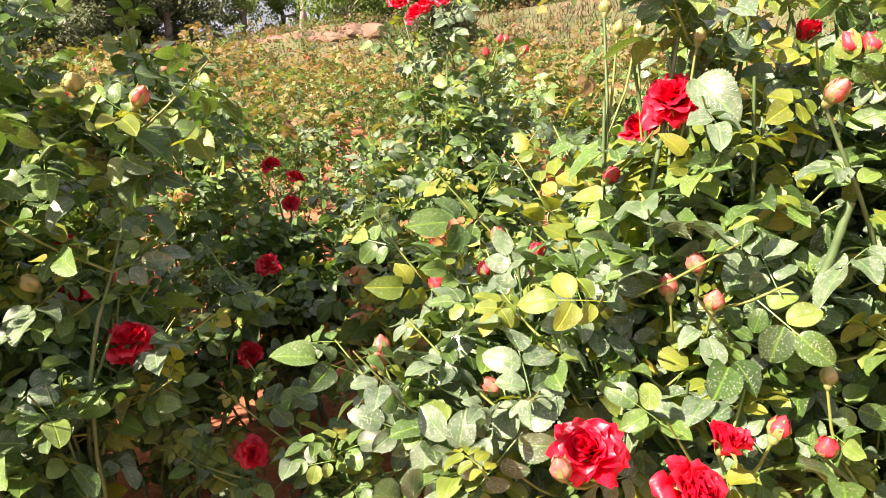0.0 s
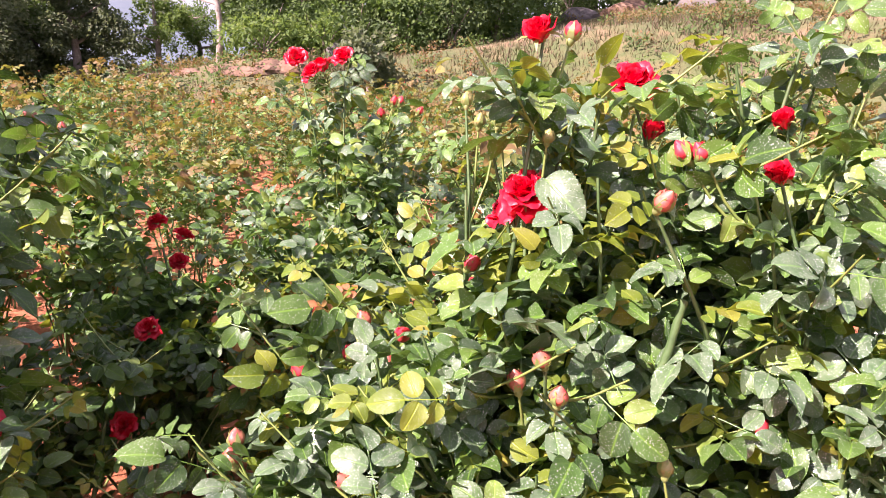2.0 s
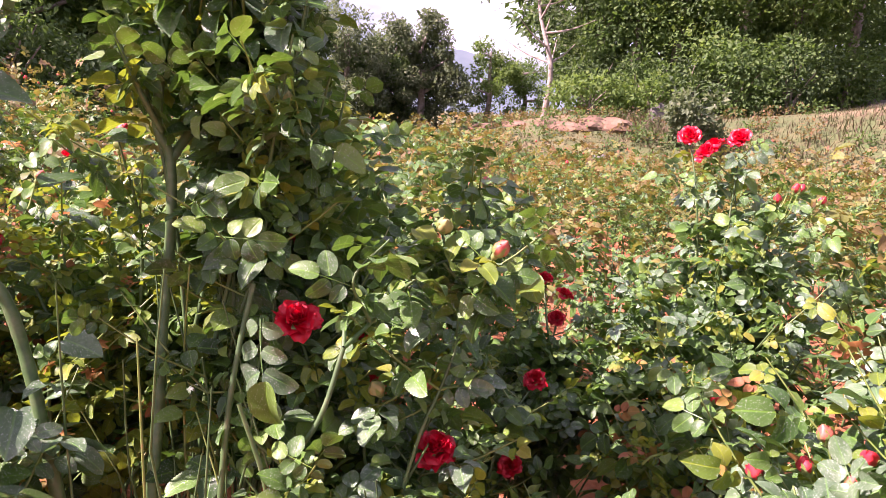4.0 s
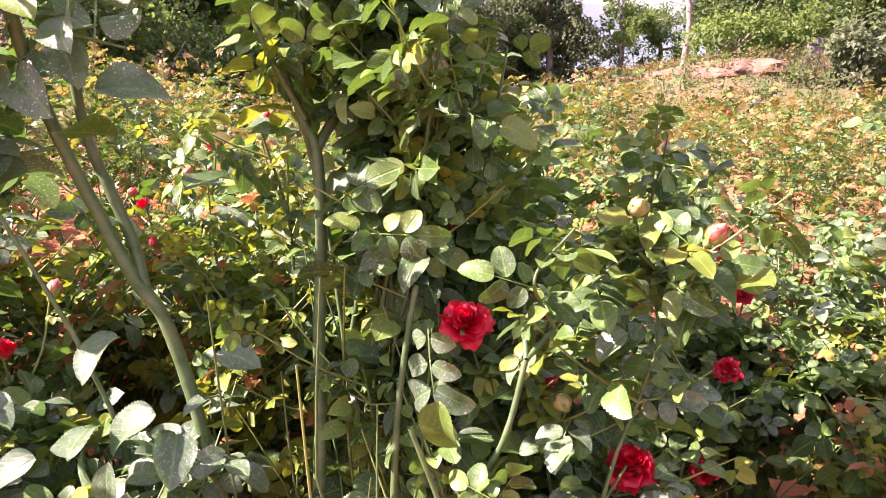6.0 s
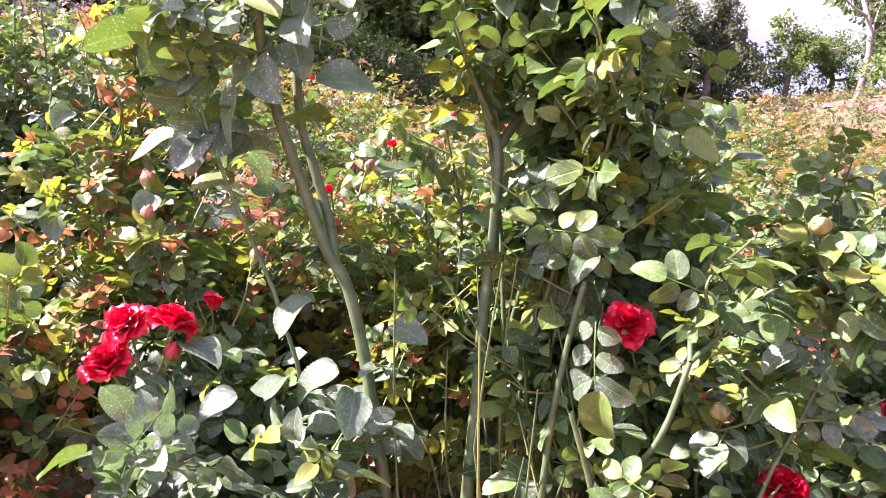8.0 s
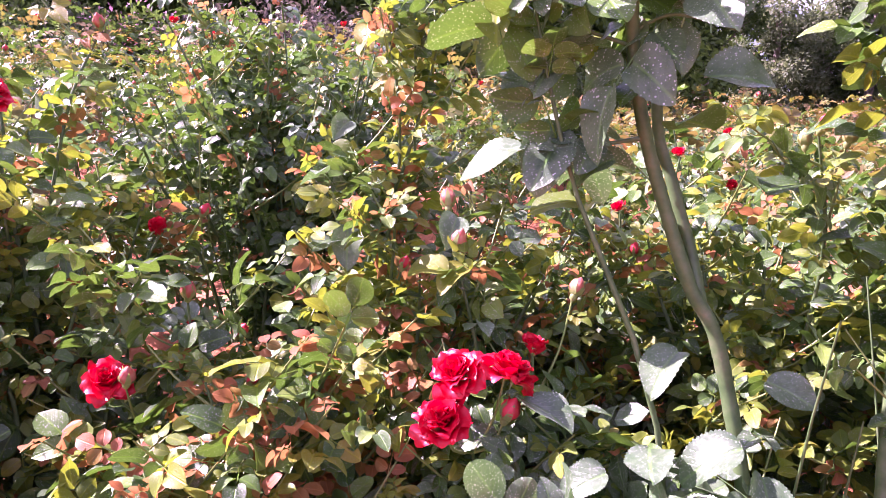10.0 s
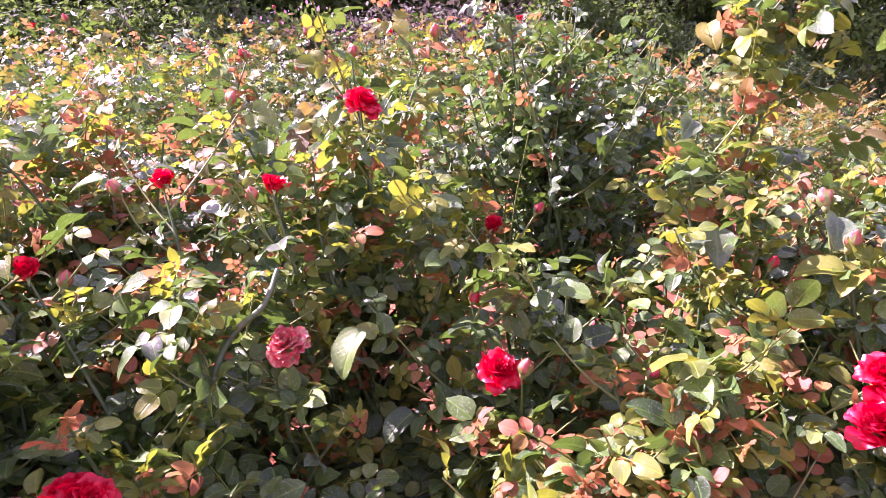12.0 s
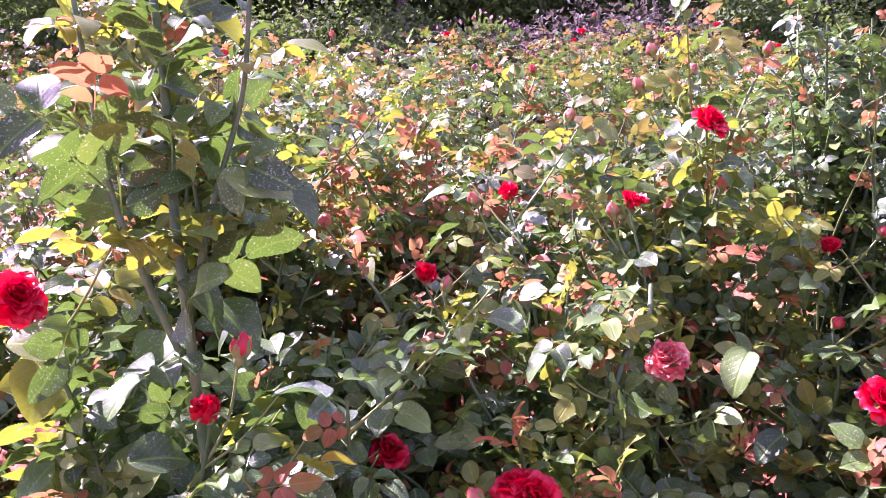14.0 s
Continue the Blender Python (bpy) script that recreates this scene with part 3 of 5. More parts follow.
def bush(label, base, tips, seed, fill=14, spread=(0.3, 0.3), height=(0.6, 1.1), near=True, size=0.78, young=0.2, bronze=0.0, dusty=0.1,
         stems=(), leaves=(), thin_stems=0, twigs=4, low=0.30, centre=None, hanging=(), stem_centre=None):
    """A rose bush at base. tips: (x, y, z, kind, size) of shoots that end in a flower; fill: further shoots; stems: bare thick canes
    given by their course and girth; leaves: (x, y, z, kind, size) of single large leaves."""
    rng = np.random.RandomState(seed)
    bx, by = base
    bz = ground_height(bx, by)
    root = tagged(new("rose_bush"), label, "rose bush", "rose bushes in the field")
    root.location = (bx, by, bz)
    O = np.array([bx, by, bz])
    cx, cy = centre or base
    sx, sy = stem_centre or (cx, cy)
    poses = []                                     # (matrix, material, rank)

    def leaf_at(p, az, rise, scale, mat):
        ahead = (math.cos(az) * math.cos(rise), math.sin(az) * math.cos(rise), math.sin(rise))
        scale *= (1.0, 0.82, 0.7, 1.0)[mat]
        up = Vector((rng.randn() * 1.1, rng.randn() * 1.1, 0.9 + 0.3 * rng.randn())) + to_sun * 0.45
        poses.append((leaf_pose(p, ahead, up, scale), mat))

    def pick(s):
        r = rng.rand()
        s = 0.15 + 1.9 * s * s
        if r < young * s:
            return 1
        if r < (young + bronze) * s:
            return 2
        return 3 if rng.rand() < dusty else 0

    def clothe(pts, start, scale, step=0.033):
        seg = np.linalg.norm(np.diff(pts, axis=0), axis=1)
        total = seg.sum()
        d, az = start * total, rng.rand() * 6.3
        cum = np.r_[0, np.cumsum(seg)]
        while d < total * 0.985:
            s = d / total
            p = np.array([np.interp(d, cum, pts[:, k]) for k in range(3)])
            az += 2.4 + 0.5 * rng.randn()
            leaf_at(p - O, az, 0.35 + 0.35 * rng.randn(), scale * (0.78 + 0.45 * rng.rand()) * (1.0 - 0.35 * max(0, s - 0.75) / 0.25), pick(s))
            d += step * (0.7 + 0.6 * rng.rand())

    blooms = [np.array(t[:3]) - O for t in tips if t[3] in BLOOMS]
    way = np.array([CAMERA_MID[0] - bx, CAMERA_MID[1] - by, 0.35])
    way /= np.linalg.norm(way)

    def crosses(pts):
        """Whether a stem passes in front of an open flower, seen from the camera."""
        for h in blooms:
            v = np.asarray(pts) - O - h
            along = np.clip(v @ way, 0.0, 0.35)
            if (np.linalg.norm(v - along[:, None] * way, axis=1) < 0.042).any():
                return True
        return False

    stood = []                                     # tip and course of each flowering shoot

    def side_shoot(tip, kind, fsize, pts):
        """A short flower stalk that leaves a neighbour's shoot."""
        i = 8 if np.linalg.norm(pts[8] - tip) < 0.2 else 9
        axis = Vector((*(0.6 * (tip - pts[-1])[:2] / 0.1), 1.0)).normalized()
        end = np.array(put_flower(root, kind, Vector(tip - O), axis, fsize, rng)) + O
        course = curve_pts([pts[i], pts[i] * 0.45 + end * 0.55 + np.array([*(0.12 * (end - pts[i])[:2]), -0.012]), end], 7)
        pile = Pile()
        tube(pile, course - O, np.linspace(0.0026, 0.0017, 7), 6, 1)
        child("cane", pile.mesh("cane", [CANE, TWIG]), root, "short flower stalk")
        clothe(course, 0.25, size * 0.7, 0.045)

    def shoot(tip, kind=None, fsize=1.0, r0=0.0055):
        tip = np.array(tip, float)
        if kind:
            for t0, p0 in stood:
                if np.linalg.norm(t0 - tip) < 0.13:
                    return side_shoot(tip, kind, fsize, p0)
        foot = np.array([bx + 0.06 * rng.randn(), by + 0.06 * rng.randn(), bz - 0.02])
        mid = foot + (tip - foot) * np.array([0.35, 0.35, 0.55]) + np.array([0.03, 0.03, 0.02]) * rng.randn(3)
        end = tip.copy()
        axis = Vector((0, 0, 1))
        if kind:
            sway, face = (0.22, 0.5) if kind == "open" else (0.35, 0.25)
            axis = Vector((rng.randn() * sway + face * (CAMERA_MID[0] - tip[0]), rng.randn() * sway + face * (CAMERA_MID[1] - tip[1]), 1.0)).normalized()
            end = np.array(put_flower(root, kind, Vector(tip - O), axis, fsize, rng)) + O
        pts = curve_pts([foot, mid, foot + (tip - foot) * np.array([0.75, 0.75, 0.82]) + 0.015 * rng.randn(3), end], 12)
        if kind:
            stood.append((tip, pts))
        pile = Pile()
        tube(pile, pts - O, np.linspace(r0, 0.0019, 12), 6, 0, 0.18, rng)
        clothe(pts, low, size)
        if not kind and young + bronze > 0.22 and thin_stems < 9:
            for k in range(5):
                leaf_at(pts[-1] - O - np.array([0, 0, 0.008 * k]), k * 2.4 + rng.rand(), 0.95 - 0.13 * k, size * (0.50 + 0.07 * k), 2 if rng.rand() < (bronze + 0.08) / (young + bronze + 0.08) else 1)
        for k in range(twigs):
            i = rng.randint(5, 11)
            az, ln = rng.rand() * 6.3, 0.10 + 0.14 * rng.rand()
            top = pts[i] + np.array([math.cos(az) * ln * 0.8, math.sin(az) * ln * 0.8, ln * (0.35 + 0.6 * rng.rand())])
            tp = curve_pts([pts[i], 0.5 * (pts[i] + top) + np.array([0, 0, -0.01]), top], 6)
            if crosses(tp):
                continue
            tube(pile, tp - O, np.linspace(0.0026, 0.0013, 6), 5, 1)
            clothe(tp, 0.2, size * 0.92)
        child("cane", pile.mesh("cane", [CANE, TWIG]), root)

    for x, y, z, kind, fs in tips:
        shoot((x, y, z), kind, fs, 0.0055 if kind != 'green' else 0.004)
    for k in range(fill):
        az, rr = rng.rand() * 6.3, math.sqrt(rng.rand())
        t = (cx + spread[0] * rr * math.cos(az), cy + spread[1] * rr * math.sin(az))
        shoot((*t, bz + height[0] + (height[1] - height[0]) * rng.rand() * (1 - 0.35 * rr)))
    for course, r0, r1, *leafy in stems:
        pts = curve_pts(course, 8 * len(course))
        pile = Pile()
        tube(pile, pts - O, np.linspace(r0, r1, len(pts)), 10, 0, 0.10, rng)
        child("cane", pile.mesh("cane", [CANE, TWIG]), root, "thick pale green main cane")
        if leafy:
            clothe(pts, leafy[0], size * leafy[1], leafy[2])
    for k in range(thin_stems):
        az, rr = rng.rand() * 6.3, rng.rand()
        foot = np.array([sx + spread[0] * 0.7 * rr * math.cos(az), sy + spread[1] * 0.7 * rr * math.sin(az), bz - 0.02])
        top = foot + np.array([0.13 * rng.randn(), 0.13 * rng.randn(), height[0] * (0.95 + 0.5 * rng.rand())])
        pile = Pile()
        course = curve_pts([foot, 0.67 * foot + 0.33 * top + 0.035 * rng.randn(3), 0.33 * foot + 0.67 * top + 0.035 * rng.randn(3), top], 8)
        if crosses(course):
            continue
        tube(pile, course - O, np.linspace(0.0040, 0.0012, 8), 6, rng.randint(2), 0.15, rng)
        child("cane", pile.mesh("cane", [CANE, TWIG]), root, "thin leafless stem")
    for x, y, z, kind, fs in leaves:
        az = math.atan2(CAMERA_MID[1] - y, CAMERA_MID[0] - x) + rng.randn() * 0.9
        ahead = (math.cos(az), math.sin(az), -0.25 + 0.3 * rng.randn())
        # leaves lean towards the camera; dusty ones more, so the sun glints off them
        up = Vector((-0.25 * math.cos(az) + 0.3 * rng.randn(), -0.25 * math.sin(az) + 0.3 * rng.randn(), 1)) + (0.1 if kind == 3 else 0.5) * to_sun + Vector((0.45 * (CAMERA_MID[0] - x), 0.45 * (CAMERA_MID[1] - y), 0))
        ob = child("leaf", SINGLE_MESH[kind][rng.randint(3)], root)
        at = np.array((x, y, z)) - O - np.array(ahead) * 0.035 * fs
        ob.matrix_basis = leaf_pose(at, ahead, up, fs * 0.88)

    for (x, y, z), fs, kind, tpl in hanging:        # whole hanging leaves, placed to fit the camera's view, upper side towards it
        away = Vector((CAMERA_MID[0] - x, CAMERA_MID[1] - y, 0)).normalized()
        ob = child("leaf", LEAF_MESH[kind][tpl] if tpl >= 0 else SINGLE_MESH[kind][0], root, "pale spotted leaf hanging below the flower")
        ob.matrix_basis = leaf_pose(np.array((x, y, z)) - O, away * 0.12 + Vector((0.08, 0.0, -1)), away + Vector((0, 0, 0.25)) + 0.5 * to_sun, fs)

    # leaves that would hide a flower from the camera's path are dropped
    heads = [(np.array(o.matrix_basis.translation), 0.044 if o.name.startswith("rose_bloom") else 0.012) for o in root.children if o.name.startswith(("rose_bloom", "rose_bud"))]
    heads += [(np.array(f) - O, 0.042) for f in SHOWN_FLOWERS if math.hypot(f[0] - bx, f[1] - by) < 0.9]
    if heads:
        out_way = np.array([CAMERA_MID[0] - bx, CAMERA_MID[1] - by, 0.5])
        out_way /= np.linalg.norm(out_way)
        kept = []
        for m, mat in poses:
            ends = [np.array(m @ Vector((0, k, -0.01))) for k in (0.03, 0.065, 0.105)]
            free = True
            for h, rad in heads:
                for p in ends:
                    v = p - h
                    along = min(rad * 3.5, max(-0.01, float(v @ out_way)))
                    if np.linalg.norm(v - along * out_way) < rad + 0.010:
                        free = False
                        break
            if free:
                kept.append((m, mat))
        poses = kept
    thick = [curve_pts(course, 4 * len(course)) - O for course, r0, *rest in stems if r0 > 0.0095]
    if thick:
        line = np.concatenate(thick)
        line = line[line[:, 2] < 1.22]
        kept = []
        for m, mat in poses:
            p = np.array(m @ Vector((0, 0.05, -0.01)))
            v = p - line
            ahead = v[:, :2] @ (way[:2] / np.linalg.norm(way[:2]))
            side = np.abs(v[:, 0] * way[1] - v[:, 1] * way[0]) / np.linalg.norm(way[:2])
            if not ((ahead > -0.02) & (ahead < 0.4) & (side < 0.045) & (np.abs(v[:, 2]) < 0.06)).any() or rng.rand() < 0.12:
                kept.append((m, mat))
        poses = kept
    if near:
        d = [np.hypot(m.translation.x + bx - CAMERA_MID[0], m.translation.y + by - CAMERA_MID[1]) - 0.25 * m.translation.z for m, _ in poses]
        order = np.argsort(d)
        own, rest = order[:SHARE_NEAR], order[SHARE_NEAR:]
        for i in own:
            m, mat = poses[i]
            ob = child("leaf", LEAF_MESH[mat][rng.randint(len(NEAR))], root)
            ob.matrix_basis = m
        joined(root, [poses[i] for i in rest], MID, rng)
    else:
        joined(root, poses, MID, rng)
    return root


def joined(root, poses, templates, rng, palette=LEAVES):
    """The leaves past those that are parts, as one mesh."""
    if not poses:
        return
    pile = Pile()
    for m, mat in poses:
        v, q, uv = templates[rng.randint(len(templates))]
        a = np.array(m)
        pile.add(v @ a[:3, :3].T + a[:3, 3], q, mat, uv)
    child("foliage", pile.mesh("foliage", palette), root, kind="stuff")


def flowers(kind, size, *places):
    return [(x, y, z, kind, size) for x, y, z in places]


# the bush with lit, spray-dusted leaves on the near side of the gap
bush("tall red-flowered rose bush, leaves dusted with white spray", (0.28, 1.02),
     flowers("open", 1.0, (0.12, 0.69, 0.74), (0.23, 0.63, 0.73), (0.25, 0.97, 1.10), (0.26, 1.16, 1.04))
     + flowers("half", 0.9, (0.26, 0.99, 1.31), (0.27, 0.68, 0.76))
     + flowers("red", 1.0, (0.19, 1.01, 0.98), (0.34, 0.72, 0.75), (0.09, 1.03, 0.86), (0.01, 1.03, 0.83), (-0.06, 0.99, 0.82), (0.32, 1.03, 1.31))
     + flowers("pink", 0.95, (0.26, 0.82, 0.91), (0.23, 0.82, 0.88), (0.28, 0.80, 0.87), (0.03, 1.04, 0.88), (0.07, 1.00, 0.83), (0.09, 0.66, 0.73), (-0.13, 0.85, 0.76), (-0.13, 0.88, 0.77), (0.02, 0.82, 0.74))
     + flowers(None, 1, (0.22, 1.06, 1.13), (0.27, 1.04, 1.2), (0.32, 1.02, 1.18), (0.36, 1.0, 1.24), (0.30, 0.95, 1.1), (0.40, 0.98, 1.2), (0.18, 1.05, 1.08), (0.45, 0.95, 1.14), (0.34, 0.92, 1.12))
     + flowers("green", 0.7, (0.18, 1.09, 1.21), (0.20, 1.08, 1.18), (0.23, 1.08, 1.18), (0.26, 1.07, 1.21), (0.28, 0.96, 1.17), (0.24, 1.13, 1.15)),
     101, size=0.84, fill=16, spread=(0.34, 0.26), height=(0.55, 1.05), centre=(0.18, 0.95), dusty=0.40, young=0.20,
     stems=[([(0.30, 1.0, 0.0), (0.28, 0.95, 0.5), (0.33, 0.86, 0.79), (0.41, 0.84, 0.87), (0.44, 0.84, 0.98)], 0.0065, 0.0050)],
     leaves=[(0.13, 0.93, 0.72, 3, 1.0), (0.19, 0.92, 0.73, 3, 1.0), (0.22, 0.80, 0.66, 3, 1.2), (0.29, 0.90, 1.10, 3, 1.1), (0.25, 0.92, 0.93, 3, 0.95),
             (0.34, 0.86, 0.98, 0, 0.9), (0.38, 0.85, 0.87, 3, 0.8), (0.42, 0.83, 0.84, 3, 0.8), (0.22, 1.0, 0.97, 1, 0.8), (0.05, 0.80, 0.66, 3, 0.9)])
bush("broad red rose bush with open and faded flowers", (0.72, 1.06),
     flowers("open", 1.0, (0.41, 1.04, 1.25))
     + flowers("half", 0.8, (0.45, 1.04, 1.18), (0.63, 1.02, 1.20), (0.56, 0.88, 1.14))
     + flowers("red", 1.0, (0.44, 0.90, 1.16), (0.46, 0.89, 1.16), (0.58, 0.87, 0.79), (0.40, 0.73, 0.72))
     + flowers("pink", 1.0, (0.39, 0.81, 1.11), (0.53, 0.90, 1.15)) + flowers("green", 0.8, (0.41, 0.77, 0.79))
     + flowers(None, 1, (0.50, 1.10, 1.24), (0.58, 1.08, 1.27), (0.66, 1.05, 1.30), (0.72, 1.10, 1.27), (0.60, 1.18, 1.22), (0.80, 1.02, 1.28), (0.69, 0.95, 1.22)),
     102, size=0.84, fill=20, spread=(0.36, 0.34), height=(0.7, 1.22), dusty=0.40, young=0.18, centre=(0.66, 1.02), thin_stems=5)
bush("dense dark green rose bush at the row's end", (1.32, 1.25), [], 103, fill=16, spread=(0.4, 0.4), height=(0.7, 1.2), near=False)
bush("tall rose bush with a cluster of open red roses on top", (-0.05, 2.34),
     flowers("open", 0.95, (-0.11, 2.39, 1.30), (-0.21, 2.35, 1.25), (-0.26, 2.42, 1.29), (-0.19, 2.43, 1.27))
     + flowers("red", 1.0, (0.02, 2.28, 1.12), (0.08, 2.28, 1.16), (0.14, 2.28, 1.13), (-0.09, 2.53, 1.13), (0.06, 2.24, 1.16)),
     104, fill=20, spread=(0.42, 0.36), height=(0.6, 1.08), near=2, dusty=0.3, young=0.2)
bush("rose bush with yellowish green new leaves", (0.55, 1.95), flowers("red", 0.9, (0.25, 1.55, 0.79)), 105, fill=18, spread=(0.42, 0.4), height=(0.55, 0.98), near=False, young=0.34, bronze=0.14, dusty=0.2)
bush("shaded rose bush with small shade-darkened red flowers", (-0.62, 2.0),
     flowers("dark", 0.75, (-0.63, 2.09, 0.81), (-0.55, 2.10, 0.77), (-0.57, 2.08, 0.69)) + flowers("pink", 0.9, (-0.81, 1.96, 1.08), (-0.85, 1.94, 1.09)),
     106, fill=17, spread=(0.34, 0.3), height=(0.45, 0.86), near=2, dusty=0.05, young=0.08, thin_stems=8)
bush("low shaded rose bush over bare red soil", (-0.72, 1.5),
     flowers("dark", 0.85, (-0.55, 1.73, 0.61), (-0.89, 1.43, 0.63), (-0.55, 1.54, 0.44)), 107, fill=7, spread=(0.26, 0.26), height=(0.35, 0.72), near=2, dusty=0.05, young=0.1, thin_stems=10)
bush("small rose bush with bronze and green leaves", (0.02, 1.58), flowers("red", 0.9, (-0.10, 1.54, 0.72)), 108, fill=13, spread=(0.3, 0.26), height=(0.4, 0.78), near=2, young=0.3, bronze=0.12)
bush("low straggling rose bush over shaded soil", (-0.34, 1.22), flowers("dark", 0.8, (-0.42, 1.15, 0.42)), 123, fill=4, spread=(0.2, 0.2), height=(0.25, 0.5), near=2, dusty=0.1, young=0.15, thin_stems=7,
     stems=[([(-0.25, 1.1, 0.0), (-0.28, 0.95, 0.30), (-0.42, 0.86, 0.47), (-0.58, 0.84, 0.50)], 0.005, 0.0025)])
bush("low rose bush between the rows", (-0.22, 1.85), [], 124, fill=12, spread=(0.26, 0.26), height=(0.4, 0.75), near=2, dusty=0.12, young=0.25, bronze=0.1)
# placed and grown tall to throw shade on the bushes beside it
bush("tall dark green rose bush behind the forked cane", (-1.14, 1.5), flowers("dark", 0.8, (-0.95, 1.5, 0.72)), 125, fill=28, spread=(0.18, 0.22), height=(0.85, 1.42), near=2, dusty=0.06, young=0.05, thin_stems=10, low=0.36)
# the bush with the long arching shoot
bush("open rose bush with two red roses and pointed buds", (-0.70, 0.98),
     flowers("open", 1.0, (-0.82, 0.95, 0.93), (-0.59, 1.08, 0.69))
     + flowers("green", 1.15, (-0.59, 1.03, 1.11), (-0.67, 0.97, 0.82)) + flowers("pink", 1.05, (-0.48, 1.00, 1.09), (-0.65, 1.18, 0.76), (-0.68, 1.54, 1.14)),
     109, size=0.84, low=0.55, fill=6, spread=(0.2, 0.22), height=(0.6, 0.88), dusty=0.04, young=0.12, thin_stems=13, stem_centre=(-0.78, 0.88),
     stems=[([(-0.80, 0.72, 0.0), (-0.785, 0.75, 0.45), (-0.757, 0.79, 0.68), (-0.70, 0.83, 0.81), (-0.685, 0.87, 0.92)], 0.0052, 0.0038),
            ([(-0.685, 0.87, 0.92), (-0.70, 0.90, 0.945), (-0.705, 0.93, 0.965)], 0.0040, 0.003, 0.3, 0.8, 0.03),
            ([(-0.685, 0.87, 0.92), (-0.675, 0.93, 0.942), (-0.665, 1.01, 0.976), (-0.60, 1.03, 1.05)], 0.0040, 0.0026, 0.35, 0.9, 0.03),
            ([(-0.665, 1.01, 0.976), (-0.62, 1.00, 1.02), (-0.58, 1.03, 1.05), (-0.48, 1.02, 1.06)], 0.0030, 0.0018, 0.2, 0.95, 0.020),
            ([(-0.58, 1.01, 1.05), (-0.54, 1.05, 0.99), (-0.51, 1.05, 0.93)], 0.0026, 0.0016, 0.2, 0.95, 0.026),
            ([(-0.67, 0.93, 0.95), (-0.68, 0.88, 1.03), (-0.65, 0.94, 1.09)], 0.0028, 0.0016, 0.3, 0.9, 0.026),
            ([(-0.72, 0.80, 0.0), (-0.735, 0.80, 0.5), (-0.76, 0.78, 0.70), (-0.80, 0.76, 0.84)], 0.0050, 0.0035)],
     leaves=[(-0.46, 1.00, 1.02, 0, 1.0), (-0.43, 1.02, 1.03, 1, 1.0), (-0.52, 1.00, 0.95, 0, 0.9), (-0.62, 1.02, 1.09, 1, 0.8), (-0.57, 1.03, 1.08, 1, 0.8),  (-0.66, 0.95, 0.97, 0, 0.9), (-0.60, 0.95, 0.93, 3, 0.8), (-0.49, 1.10, 1.0, 0, 1.0), (-0.45, 1.13, 1.0, 1, 1.0), (-0.53, 1.03, 0.97, 0, 0.9)],
     hanging=[((-0.805, 0.815, 0.945), 1.15, 3, 3), ((-0.778, 0.795, 0.868), 1.05, 0, -1)])
# shoots above 1.6 m stand out of view, added to shade the bushes behind
bush("tall rose bush on a thick forked cane", (-1.02, 1.08),
     flowers("pink", 0.9, (-0.93, 1.09, 1.03)) + flowers("green", 0.9, (-0.99, 0.97, 0.99), (-0.88, 0.98, 1.30))
     + flowers(None, 1, (-0.84, 0.93, 1.40), (-0.83, 1.05, 1.37), (-0.95, 1.12, 1.36), (-1.0, 1.0, 1.5), (-1.12, 1.02, 1.46), (-0.86, 1.0, 1.47), (-0.84, 1.12, 1.33), (-0.88, 1.05, 1.25), (-1.0, 1.12, 1.45), (-1.1, 1.0, 1.85), (-1.2, 1.05, 1.8), (-1.0, 1.1, 1.78), (-1.05, 0.98, 1.9), (-1.15, 1.12, 1.72), (-0.95, 1.08, 1.7), (-1.25, 1.0, 1.75), (-0.9, 1.12, 1.66)),
     110, size=0.86, fill=5, spread=(0.24, 0.22), height=(0.75, 1.25), dusty=0.06, young=0.10, thin_stems=24, low=0.68, centre=(-0.96, 1.1), twigs=4, stem_centre=(-0.98, 0.92),
     stems=[([(-1.00, 0.80, 0.0), (-1.02, 0.82, 0.35), (-1.04, 0.84, 0.55), (-1.07, 0.89, 0.72), (-1.09, 0.92, 0.86), (-1.10, 0.95, 1.02), (-1.11, 0.96, 1.17), (-1.13, 0.95, 1.23), (-1.13, 0.96, 1.35), (-1.12, 0.97, 1.50)], 0.0122, 0.008, 0.82, 1.1, 0.03),
            ([(-1.11, 0.96, 1.17), (-1.10, 1.00, 1.22), (-1.06, 1.08, 1.34), (-1.06, 1.10, 1.46)], 0.0095, 0.006, 0.35, 1.1, 0.03),
            ([(-1.12, 0.95, 1.22), (-1.14, 0.91, 1.30), (-1.17, 0.88, 1.40)], 0.006, 0.004, 0.5, 1.1, 0.04),
            ([(-0.86, 0.80, 0.0), (-0.868, 0.805, 0.5), (-0.874, 0.83, 0.75), (-0.876, 0.86, 0.88), (-0.872, 0.89, 0.99)], 0.0058, 0.0042)],
     leaves=[(-1.06, 1.06, 1.36, 2, 0.9), (-1.0, 0.93, 1.42, 0, 1.2), (-0.95, 1.0, 1.45, 3, 1.1), (-0.88, 0.95, 1.40, 3, 1.0), (-1.08, 0.92, 1.42, 3, 1.1), (-1.02, 0.95, 1.08, 0, 1.0), (-0.96, 1.0, 1.12, 0, 1.0), (-1.0, 0.92, 0.98, 0, 1.0)])
